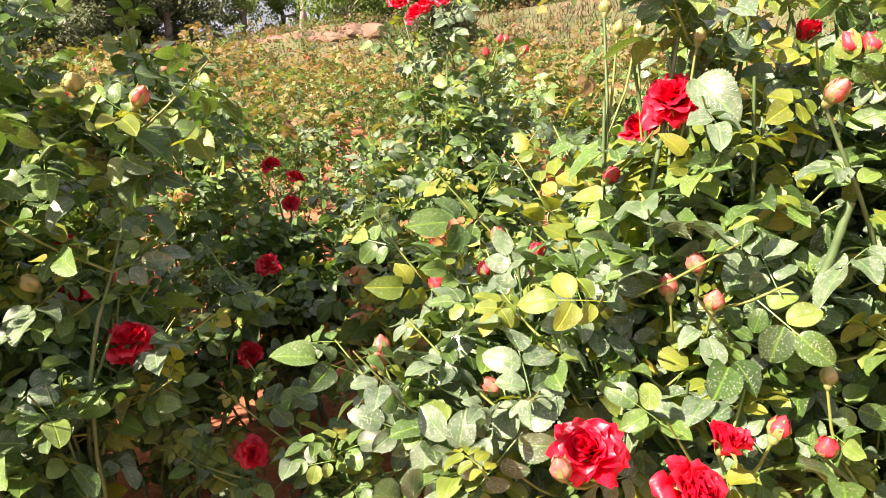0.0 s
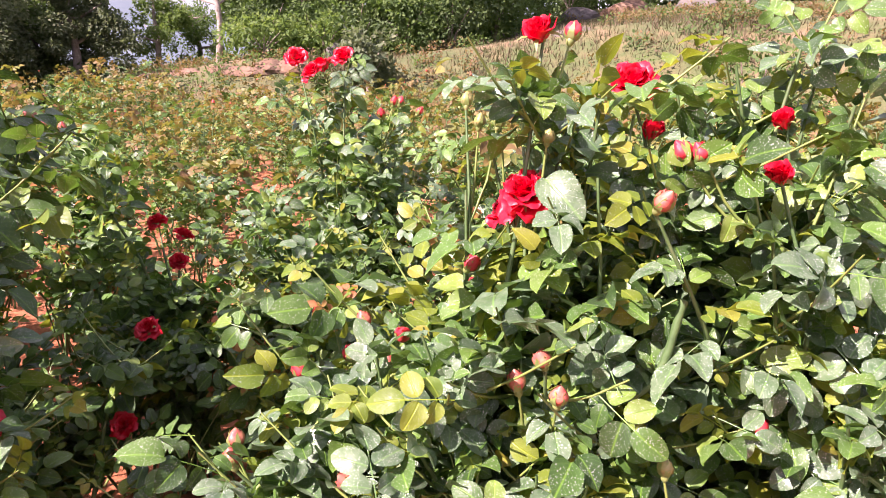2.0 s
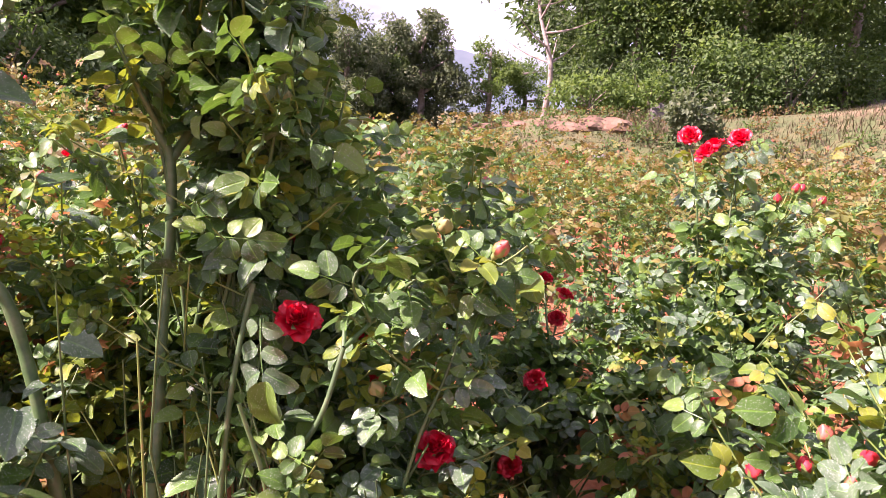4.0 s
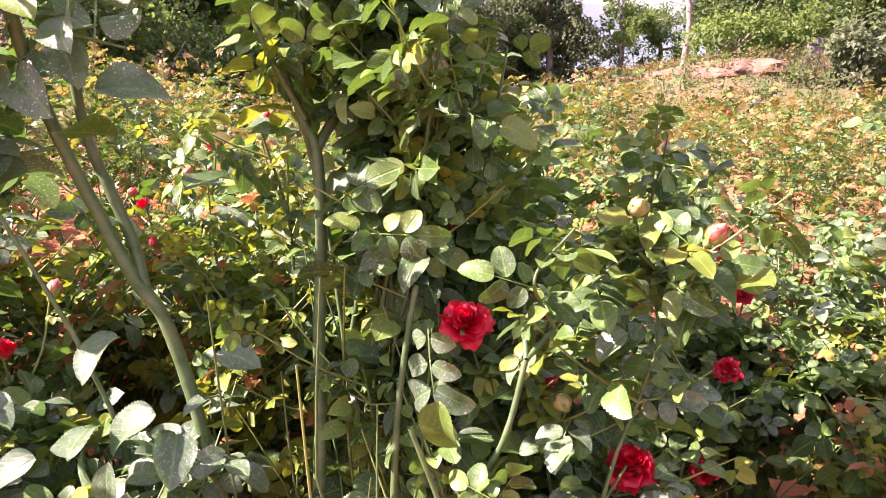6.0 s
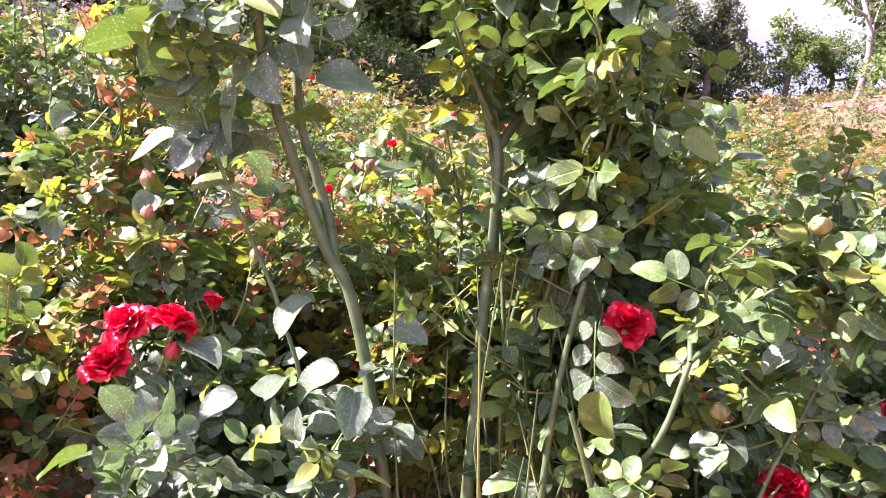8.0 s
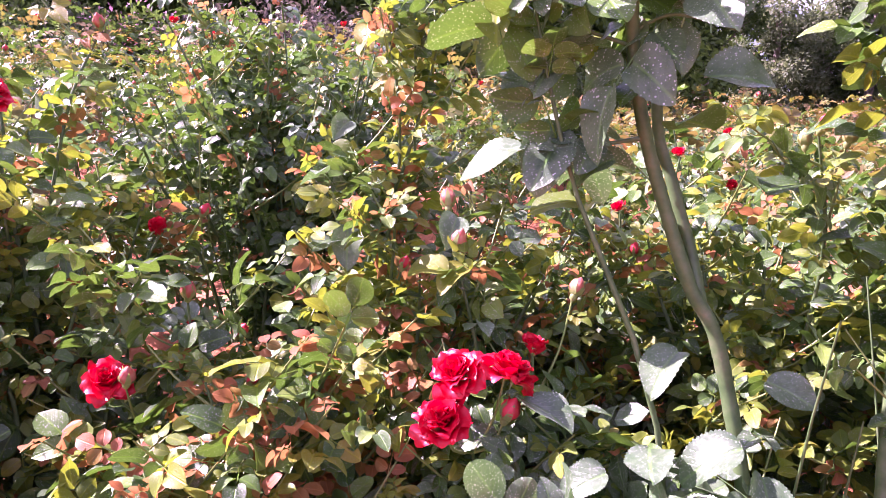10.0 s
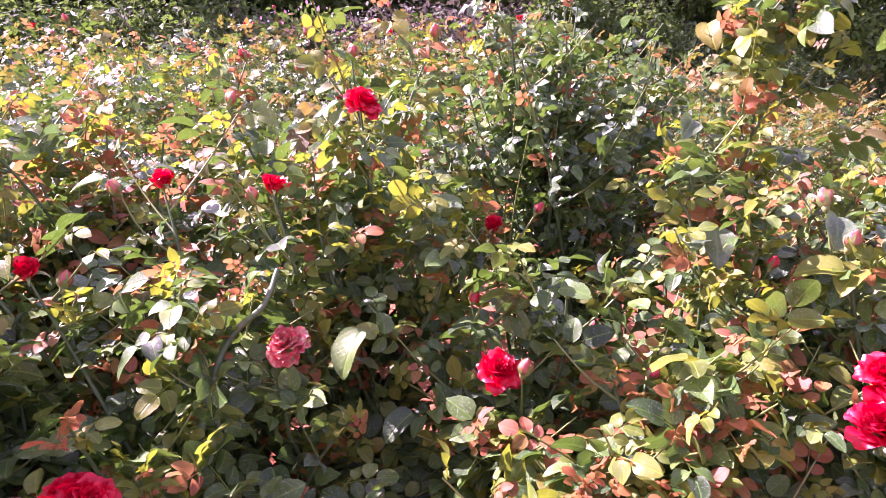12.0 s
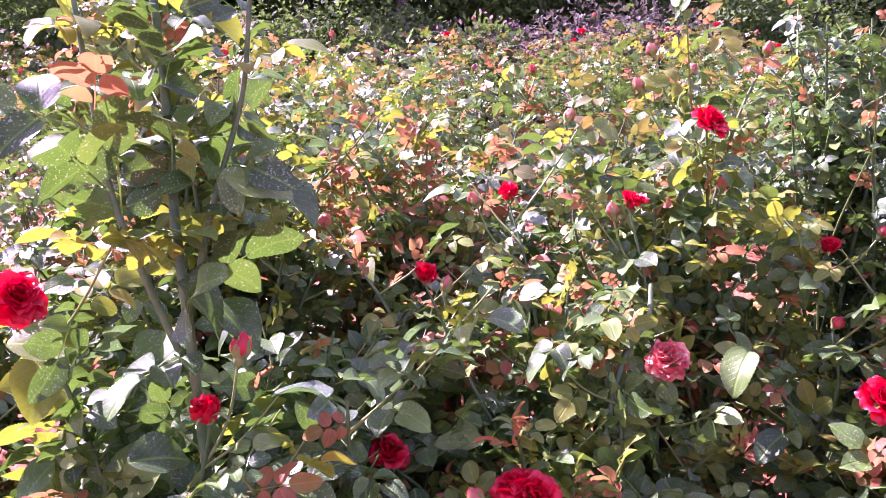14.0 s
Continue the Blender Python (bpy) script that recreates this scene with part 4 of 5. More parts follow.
bush("rose bush with thick leaning canes and whitish waxy leaves", (-1.18, 0.72), flowers(None, 1, (-1.45, 0.53, 1.40)),
     111, size=1.1, low=0.86, twigs=0, fill=2, spread=(0.2, 0.16), height=(0.4, 0.8), dusty=0.6, young=0.05, thin_stems=8, centre=(-1.25, 0.66),
     stems=[([(-1.12, 0.76, 0.0), (-1.14, 0.76, 0.4), (-1.20, 0.76, 0.68), (-1.24, 0.76, 0.82), (-1.27, 0.75, 0.92), (-1.30, 0.73, 0.98), (-1.33, 0.71, 1.07), (-1.36, 0.68, 1.19), (-1.37, 0.65, 1.31), (-1.36, 0.62, 1.46)], 0.0118, 0.0085),
            ([(-1.29, 0.74, 0.96), (-1.32, 0.75, 1.03), (-1.35, 0.74, 1.12), (-1.38, 0.73, 1.22), (-1.38, 0.72, 1.44)], 0.0098, 0.0070),
            ([(-1.37, 0.65, 1.31), (-1.41, 0.60, 1.33), (-1.47, 0.53, 1.36)], 0.0032, 0.002, 0.25, 1.2, 0.028),
            ([(-1.36, 0.68, 1.19), (-1.40, 0.62, 1.18), (-1.45, 0.54, 1.18)], 0.0032, 0.002, 0.3, 1.2, 0.028),
            ([(-1.37, 0.65, 1.33), (-1.33, 0.68, 1.35), (-1.27, 0.74, 1.33)], 0.0030, 0.002, 0.3, 1.2, 0.028),
            ([(-1.36, 0.62, 1.44), (-1.40, 0.57, 1.46), (-1.45, 0.52, 1.46)], 0.0030, 0.002, 0.3, 1.2, 0.028),
            ([(-1.38, 0.72, 1.38), (-1.33, 0.76, 1.41), (-1.28, 0.80, 1.40)], 0.0030, 0.002, 0.3, 1.1, 0.03)],
     leaves=[(-1.44, 0.55, 1.36, 3, 1.35), (-1.49, 0.51, 1.35, 1, 1.3), (-1.42, 0.54, 1.16, 3, 1.5), (-1.40, 0.61, 1.15, 3, 1.0), (-1.43, 0.58, 1.10, 1, 1.2), (-1.46, 0.53, 1.26, 3, 1.1),
             (-1.44, 0.56, 1.28, 3, 1.2), (-1.35, 0.63, 1.26, 0, 1.2), (-1.31, 0.68, 1.30, 3, 1.1), (-1.28, 0.66, 1.22, 0, 1.5), (-1.25, 0.73, 1.28, 3, 1.5), (-1.24, 0.84, 1.13, 0, 1.4),
             (-1.36, 0.70, 1.37, 0, 1.3), (-1.27, 0.63, 0.90, 3, 1.25), (-1.18, 0.82, 0.84, 3, 1.1), (-1.40, 0.66, 1.33, 0, 1.2), (-1.43, 0.62, 1.31, 1, 1.0), (-1.30, 0.6, 1.40, 0, 1.4), (-1.24, 0.62, 1.36, 3, 1.4)])
bush("low rose bush with broad dusty leaves", (-1.25, 0.56), [], 112, fill=8, spread=(0.22, 0.18), height=(0.5, 0.82), dusty=0.75, young=0.05, size=0.98,
     leaves=[(-1.18, 0.60, 0.81, 3, 1.3), (-1.23, 0.56, 0.80, 3, 1.3), (-1.28, 0.49, 0.77, 3, 1.0), (-1.37, 0.52, 0.83, 3, 1.3), (-1.10, 0.62, 0.78, 3, 1.2)])
bush("rose bush with bright yellow-green new growth", (-1.32, 1.12), flowers("red", 1.0, (-1.26, 1.00, 1.21)) + flowers("green", 0.9, (-1.24, 1.04, 1.19), (-1.31, 1.04, 1.18)),
     113, fill=18, low=0.45, spread=(0.3, 0.28), height=(0.6, 1.26), young=0.55, bronze=0.1, near=2)
bush("rose bush with a cluster of three red roses", (-1.50, 0.52),
     flowers("open", 1.0, (-1.46, 0.43, 0.88), (-1.43, 0.51, 0.88), (-1.44, 0.39, 0.83)) + flowers("half", 0.8, (-1.48, 0.61, 0.87)) + flowers("red", 1.15, (-1.41, 0.49, 0.82))
     + flowers("pink", 1.05, (-1.60, 0.55, 1.02), (-1.68, 0.59, 1.07), (-1.49, 0.71, 0.94)), 114, fill=10, spread=(0.24, 0.24), height=(0.5, 0.9), young=0.25, dusty=0.2,
     leaves=[(-1.63, 0.56, 1.03, 3, 1.0), (-1.58, 0.52, 0.97, 1, 1.0), (-1.62, 0.50, 0.98, 1, 1.0)])
bush("low rose bush with salmon and yellow young leaves", (-1.70, 0.16), flowers("red", 0.8, (-1.70, 0.24, 0.83)) + flowers(None, 1, (-1.62, 0.04, 0.74), (-1.66, 0.16, 0.78), (-1.68, 0.26, 0.80), (-1.66, 0.34, 0.82), (-1.58, 0.12, 0.73), (-1.60, 0.24, 0.77), (-1.76, 0.29, 0.81), (-1.69, 0.33, 0.81), (-1.69, 0.40, 0.83), (-1.63, 0.27, 0.78), (-1.60, 0.40, 0.81), (-1.65, 0.21, 0.77)),
     115, fill=15, spread=(0.26, 0.24), height=(0.60, 0.86), young=0.28, bronze=0.40, dusty=0.0, size=0.86)
bush("spreading rose bush with dark and bronze leaves", (-2.12, -0.72), [], 126, fill=18, spread=(0.24, 0.22), height=(0.6, 1.04), young=0.1, bronze=0.06, size=0.85, near=2)
# the six listed shoots are added to shade the bushes in front
bush("rose bush filling the row behind, tall shoots added for shade", (-2.62, -0.92), flowers(None, 1, (-2.5, -1.0, 1.5), (-2.6, -0.98, 1.5), (-2.7, -1.05, 1.5), (-2.55, -1.1, 1.45), (-2.42, -0.97, 1.4), (-2.65, -1.12, 1.42)), 127, fill=18, spread=(0.32, 0.30), height=(0.75, 1.24), young=0.3, bronze=0.12, near=False)
bush("rose bush topped with yellow and bronze leaves", (-1.92, 0.62), flowers("red", 0.8, (-1.72, 0.53, 0.96), (-1.58, 0.98, 0.95), (-1.70, 1.03, 1.04)) + flowers(None, 1, (-1.91, 0.62, 1.39), (-1.83, 0.70, 1.38), (-1.9, 0.68, 1.36)),
     116, fill=11, spread=(0.24, 0.28), height=(0.7, 1.24), young=0.42, bronze=0.2, dusty=0.05,
     leaves=[(-1.92, 0.53, 1.18, 3, 0.9), (-1.92, 0.53, 1.13, 1, 0.9), (-1.79, 0.41, 1.00, 3, 1.2), (-1.76, 0.44, 0.99, 3, 1.1), (-1.91, 0.62, 1.36, 2, 0.8), (-1.86, 0.64, 1.34, 1, 0.8), (-1.83, 0.70, 1.35, 2, 0.85), (-1.80, 0.66, 1.35, 1, 1.0), (-1.95, 0.60, 1.35, 1, 1.0)])
bush("tall dark shrub rose with small leaves", (-2.46, 0.62), [], 117, fill=30, spread=(0.24, 0.34), height=(0.85, 1.50), size=0.56, young=0.05, bronze=0.14, dusty=0.2, thin_stems=10, near=2, twigs=5)
bush("dark small-leaved shrub rose with thin bare stems below", (-2.72, 1.04), [], 139, fill=26, spread=(0.26, 0.26), height=(0.75, 1.38), size=0.56, young=0.04, bronze=0.12, dusty=0.2, near=False, twigs=5, low=0.4, thin_stems=9)
bush("rose bush with yellow-lit leaves and one red rose on top", (-2.30, 0.02),
     flowers("open", 0.95, (-2.26, 0.02, 1.24)) + flowers("half", 0.9, (-2.22, -0.18, 1.10), (-2.18, 0.26, 0.98))
     + flowers("pink", 0.95, (-2.20, 0.00, 1.12), (-2.36, 0.04, 1.33), (-2.40, -0.06, 1.30), (-2.39, -0.04, 1.37), (-2.36, 0.23, 1.37), (-2.45, -0.19, 1.24), (-2.23, -0.22, 1.08))
     + flowers("red", 0.9, (-2.13, 0.34, 1.01)), 118, fill=12, spread=(0.26, 0.28), height=(0.7, 1.28), young=0.36, bronze=0.14, dusty=0.05)
bush("low rose bush with a flat red rose", (-2.0, 0.14), flowers("open", 0.95, (-1.88, 0.08, 0.81)) + flowers("red", 0.9, (-2.01, 0.11, 0.89), (-2.00, 0.25, 0.83), (-1.93, 0.32, 0.82))
     + flowers("pink", 1.0, (-1.87, 0.21, 0.93), (-1.84, 0.10, 0.82)), 119, fill=8, spread=(0.2, 0.22), height=(0.35, 0.68), young=0.1, bronze=0.06, near=2)
bush("rose bush with a faded pink rose and dark leaves", (-2.10, -0.38),
     flowers("old", 1.0, (-2.02, -0.24, 0.88)) + flowers("half", 0.95, (-2.42, -0.34, 1.10), (-2.23, -0.58, 1.00)) + flowers("open", 0.9, (-1.87, -0.54, 0.78), (-2.09, -0.69, 0.76), (-1.90, -0.56, 0.79))
     + flowers("pink", 1.0, (-2.39, -0.43, 1.09), (-2.40, -0.72, 1.07), (-2.27, -0.53, 0.96), (-1.91, -0.62, 0.77)),
     120, fill=19, spread=(0.26, 0.3), height=(0.5, 1.0), young=0.2, bronze=0.1, dusty=0.05, size=0.80,
     stems=[([(-1.95, -0.42, 0.0), (-1.94, -0.42, 0.6), (-1.99, -0.35, 0.87), (-2.05, -0.26, 0.93), (-2.10, -0.22, 0.97)], 0.0062, 0.004, 0.6, 0.9, 0.05)],
     leaves=[(-1.94, -0.17, 0.87, 0, 1.15), (-1.95, -0.08, 0.72, 0, 0.95), (-1.90, -0.3, 0.70, 0, 1.0), (-2.0, -0.2, 0.92, 1, 0.8), (-2.02, -0.33, 0.95, 2, 1.0), (-1.98, -0.28, 0.93, 2, 0.8)])
bush("tall rose bush of dark glossy leaves lit from behind", (-2.06, -0.98),
     flowers("open", 0.95, (-2.16, -1.17, 1.05)) + flowers("half", 0.9, (-1.98, -0.95, 0.93)) + flowers("red", 1.1, (-2.01, -0.90, 0.99)),
     121, fill=10, spread=(0.26, 0.26), height=(0.5, 1.05), young=0.26, bronze=0.05, dusty=0.03, size=1.0, twigs=3, centre=(-2.08, -1.0),
     stems=[([(-1.98, -0.92, 0.0), (-2.0, -0.95, 0.6), (-2.02, -0.96, 1.00), (-2.06, -0.965, 1.15), (-2.09, -0.962, 1.25), (-2.11, -0.963, 1.35), (-2.12, -0.965, 1.46)], 0.0068, 0.0048, 0.50, 1.1, 0.036),
            ([(-2.03, -0.95, 0.9), (-2.07, -1.03, 1.16), (-2.12, -1.05, 1.32), (-2.15, -1.06, 1.44)], 0.0046, 0.003, 0.35, 1.1, 0.036), ([(-2.04, -0.96, 1.02), (-2.05, -0.92, 1.16), (-2.08, -0.87, 1.30), (-2.09, -0.85, 1.42)], 0.0042, 0.003, 0.35, 1.1, 0.036)],
     leaves=[(-2.0, -0.93, 1.05, 0, 1.3), (-1.97, -1.0, 1.08, 0, 1.2), (-2.0, -1.06, 1.05, 0, 1.2), (-1.98, -0.86, 1.20, 0, 1.3), (-2.1, -0.98, 1.38, 0, 1.3), (-2.1, -0.88, 1.39, 1, 1.1), (-2.09, -1.13, 1.0, 1, 1.4), (-2.08, -1.15, 0.95, 1, 1.3),
             (-1.93, -1.0, 0.9, 0, 1.1), (-1.92, -0.93, 0.84, 0, 1.1), (-2.02, -0.82, 1.18, 0, 1.4), (-2.13, -1.1, 1.24, 0, 1.3), (-2.1, -1.05, 1.4, 1, 1.1), (-2.03, -0.9, 1.02, 0, 1.3), (-2.05, -1.0, 0.98, 0, 1.3)])
bush("dark rose bush closing the row's side", (-2.42, -1.32), [], 128, fill=14, spread=(0.28, 0.26), height=(0.35, 0.65), young=0.15, bronze=0.06, near=2, dusty=0.15)
bush("shaded rose bush below the tall one", (-1.98, -1.36), [], 129, fill=12, spread=(0.22, 0.2), height=(0.35, 0.72), young=0.12, near=2, dusty=0.2)
bush("low green rose bush with small red flowers between the taller ones", (-1.72, 1.28), flowers("half", 0.55, (-1.67, 1.24, 1.12), (-1.55, 1.26, 1.06), (-1.66, 1.02, 1.02)) + flowers("pink", 0.9, (-1.60, 1.1, 1.08)), 130, fill=16, spread=(0.28, 0.28), height=(0.5, 0.95), near=False, young=0.35, bronze=0.1)
bush("green rose bush in the second row", (-2.12, 1.22), [], 133, fill=16, spread=(0.28, 0.28), height=(0.5, 0.95), near=False, young=0.3, bronze=0.12)
bush("shaded green rose bush in the second row", (-1.2, 2.82), [], 137, fill=16, spread=(0.3, 0.3), height=(0.5, 0.95), near=False, young=0.2, bronze=0.08)
bush("green rose bush in the second row", (-2.5, 1.9), [], 134, fill=16, spread=(0.3, 0.3), height=(0.5, 0.95), near=False, young=0.3, bronze=0.12)
bush("leafy rose bush with a spray of small red flowers", (-1.24, 2.05), flowers("half", 0.6, (-1.29, 1.95, 1.07), (-1.32, 1.93, 1.03), (-1.23, 1.95, 0.98), (-1.19, 1.96, 0.96), (-1.17, 1.98, 1.02)),
     138, fill=12, spread=(0.24, 0.22), height=(0.5, 0.95), near=False, young=0.2, bronze=0.1, dusty=0.1)
bush("leafy rose bush in the second row", (-3.05, -0.62), [], 135, fill=18, spread=(0.3, 0.3), height=(0.5, 1.0), near=False, young=0.25, bronze=0.15)
bush("leafy rose bush in the second row", (-2.95, -1.15), [], 136, fill=18, spread=(0.3, 0.28), height=(0.6, 1.08), near=False, young=0.2, bronze=0.1)
bush("low rose bush at the row's open end", (-2.8, -1.55), [], 132, fill=16, spread=(0.34, 0.3), height=(0.4, 0.78), near=False, young=0.2, bronze=0.08)
bush("rose bush with orange new leaves on top", (-2.75, -0.36), flowers("red", 0.9, (-2.93, -0.04, 1.34)), 122, fill=20, spread=(0.34, 0.34), height=(0.7, 1.28), young=0.3, bronze=0.5, near=False)

# ---- leaves between open flowers and the camera are removed ----
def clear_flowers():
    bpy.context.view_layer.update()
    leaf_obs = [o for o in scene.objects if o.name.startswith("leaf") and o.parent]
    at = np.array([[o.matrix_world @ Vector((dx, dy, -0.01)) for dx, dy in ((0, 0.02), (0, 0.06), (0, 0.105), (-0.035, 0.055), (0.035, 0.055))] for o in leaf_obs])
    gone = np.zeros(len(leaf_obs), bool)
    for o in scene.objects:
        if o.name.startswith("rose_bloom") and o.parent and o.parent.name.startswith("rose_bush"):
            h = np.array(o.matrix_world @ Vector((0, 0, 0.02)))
            # points on the camera's path from which the flower must stay unhidden
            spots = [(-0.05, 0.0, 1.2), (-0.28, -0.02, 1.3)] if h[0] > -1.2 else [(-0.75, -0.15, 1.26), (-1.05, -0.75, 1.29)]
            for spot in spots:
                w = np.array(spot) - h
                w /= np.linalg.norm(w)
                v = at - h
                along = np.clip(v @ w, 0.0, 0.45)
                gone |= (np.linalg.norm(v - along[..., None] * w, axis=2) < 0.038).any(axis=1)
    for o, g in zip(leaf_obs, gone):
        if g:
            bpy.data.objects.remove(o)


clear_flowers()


def build_litter():
    """Fallen petals and dry leaves on the soil under the near bushes."""
    rng = np.random.RandomState(29)
    pile = Pile()
    n = 2600
    for k in range(n):
        u = rng.rand()
        x, y = -2.9 + 3.4 * u + 0.35 * rng.randn(), -1.1 + 2.5 * u + 0.45 * rng.randn()
        ln, a = 0.010 + 0.020 * rng.rand(), rng.rand() * 6.3
        v = np.array([(0, 0, 0), (-0.35 * ln, 0.5 * ln, 0.2 * ln), (0, ln, 0.1 * ln), (0.35 * ln, 0.5 * ln, 0.25 * ln)])
        v = turn_z(turn_y(v, 0.8 * rng.randn()), a) + np.array([x, y, ground_height(x, y) + 0.03 + 0.035 * rng.rand()])
        pile.add(v, [(0, 1, 2, 3)], 0 if rng.rand() < 0.3 else 1)
    tagged(new("litter", pile.mesh("litter", [PETAL_OLD, OLIVE], smooth=False)), "fallen pink petals and dry leaves on the soil", "litter", kind="stuff")


build_litter()

# ---- the field ----
def field_bush(seed, leaves_at, templates, size, young, bronze, blooms, height, palette=FIELD_LEAVES, reach=0.40):
    """A bush of the field, at the origin, to be copied."""
    rng = np.random.RandomState(seed)
    root = tagged(new("rose_bush"), "field rose bush, green with yellow and bronze shoot tips", "rose bush", "rose bushes in the field")
    poses = []
    n = 9
    for c in range(n):
        az, rr = c * 2.4 + rng.rand(), reach * math.sqrt(rng.rand())
        tip = np.array([rr * math.cos(az), rr * math.sin(az), height * (0.72 + 0.3 * rng.rand())])
        pts = curve_pts([np.array([0.04 * rng.randn(), 0.04 * rng.randn(), -0.02]), tip * np.array([0.4, 0.4, 0.5]), tip], 6)
        if c < 4:
            pile = Pile()
            tube(pile, pts, np.linspace(0.006, 0.002, 6), 4)
            child("cane", pile.mesh("cane", [CANE]), root)
        for k in range(leaves_at // n):
            s = 0.25 + 0.75 * rng.rand() ** 0.65
            p = np.array([np.interp(s, np.linspace(0, 1, 6), pts[:, d]) for d in range(3)]) + rng.randn(3) * np.array([0.085, 0.085, 0.06])
            p[2] = max(0.12, p[2])
            a, rise = rng.rand() * 6.3, 0.3 + 0.4 * rng.randn()
            r = rng.rand()
            w = smooth(0.55, 1.0, p[2] / height)
            mat = 1 if r < young * (0.2 + w) else 2 if r < young * (0.2 + w) + bronze * w * w else 3 if rng.rand() < 0.05 else 0
            poses.append((leaf_pose(p, (math.cos(a) * math.cos(rise), math.sin(a) * math.cos(rise), math.sin(rise)),
                                    Vector((rng.randn() * 0.95, rng.randn() * 0.95, 1)) + to_sun * 0.25, size * (0.75 + 0.5 * rng.rand())), mat))
    joined(root, poses, templates, rng, palette)
    for k in range(blooms):
        az, rr = rng.rand() * 6.3, 0.3 * rng.rand()
        put_flower(root, "half" if k % 2 else "red", Vector((rr * math.cos(az), rr * math.sin(az), height * (0.98 + 0.1 * rng.rand()))), Vector((0.2 * rng.randn(), 0.2 * rng.randn(), 1)), 0.85, rng)
    return root


taken = [(o.location.x, o.location.y) for o in scene.objects if o.name.startswith("rose_bush")]
# points along the camera's path; field bushes keep off it
camera_track = [Vector(p) for p in ((0.1, -0.02), (0.0, 0.0), (-0.15, -0.1), (-0.32, 0.06), (-0.65, -0.01), (-0.79, -0.2), (-0.92, -0.4), (-1.02, -0.63), (-1.12, -0.93))]
near_kinds = [field_bush(300 + k, 420, MID, 0.70, 0.22 + 0.05 * (k % 3), 0.20 + 0.08 * (k % 2), k % 2 + (k == 3), 0.98) for k in range(5)]
far_kinds = [field_bush(320 + k, 450, FAR, 0.56, 0.32, 0.46 + 0.06 * (k % 2), k % 2, 0.98) for k in range(3)]
dist_kinds = [field_bush(340 + k, 210, FAR, 0.86, 0.34, 0.55, 1 - k % 2, 0.98) for k in range(3)]
warm_kinds = [field_bush(330 + k, 480, FAR, 0.58, 0.28, 0.36, k % 2 + 1, 1.0, LEAVES if k == 0 else FIELD_LEAVES) for k in range(3)]
fr = np.random.RandomState(77)
used = {id(o): False for o in near_kinds + far_kinds + dist_kinds + warm_kinds}


def plant(kinds, x, y, low=0.82, high=1.16):
    k = next((o for o in kinds if not used[id(o)]), kinds[fr.randint(len(kinds))])
    s = low + (high - low) * fr.rand()
    m = Matrix.Translation((x, y, ground_height(x, y))) @ Matrix.Rotation(fr.rand() * 6.3, 4, "Z") @ Matrix.Diagonal((s, s, s * (0.92 + 0.2 * fr.rand()), 1))
    if not used[id(k)]:
        used[id(k)] = True
        k.matrix_basis = m
    else:
        c = copy_thing(k, m)
        c.matrix_basis = m


row_ahead, row_across = Vector((math.sin(radians(-28)), math.cos(radians(-28)))), Vector((math.cos(radians(-28)), -math.sin(radians(-28))))
for i in range(-26, 27):
    for j in range(-26, 40):
        g = row_across * (i * 0.92) + row_ahead * (j * 0.70)
        x, y = g.x + 0.10 * fr.randn(), g.y + 0.10 * fr.randn()
        r, yaw = math.hypot(x + 0.4, y), math.degrees(math.atan2(-(x + 0.4), y))
        reach = 13.5 if yaw > 22 else 11.4 if yaw > 6 else 12.2
        if yaw > 44:
            reach = 8.5
        if not -42 < yaw < 140 or (yaw > 112 and r > 5) or r > reach or r < 1.2:
            continue
        if math.hypot(x + 2.7, y + 1.5) < 0.85:
            continue
        if min((Vector((x, y)) - p).length for p in camera_track) < 0.95:
            continue
        if min(math.hypot(x - a, y - b) for a, b in taken) < 0.46:
            continue
        if (abs(x + 0.45) < 0.28 and 0.9 < y < 2.6) or math.hypot(x + 1.15, y - 2.05) < 0.45:
            continue
        along = min(1.0, max(0.0, ((x + 2.1) * -1.3 + (y - 0.45) * 1.05) / (1.3 ** 2 + 1.05 ** 2)))
        if math.hypot(x + 2.1 + 1.3 * along, y - 0.45 - 1.05 * along) < 0.42:
            continue
        if r > 7 and fr.rand() < (0.12 if r < 11.4 else 0.3):
            continue
        plant(near_kinds if r < 3.3 else warm_kinds if yaw > 46 + 6 * fr.randn() and r < 7.5 else far_kinds if r < 7.5 else dist_kinds, x, y)

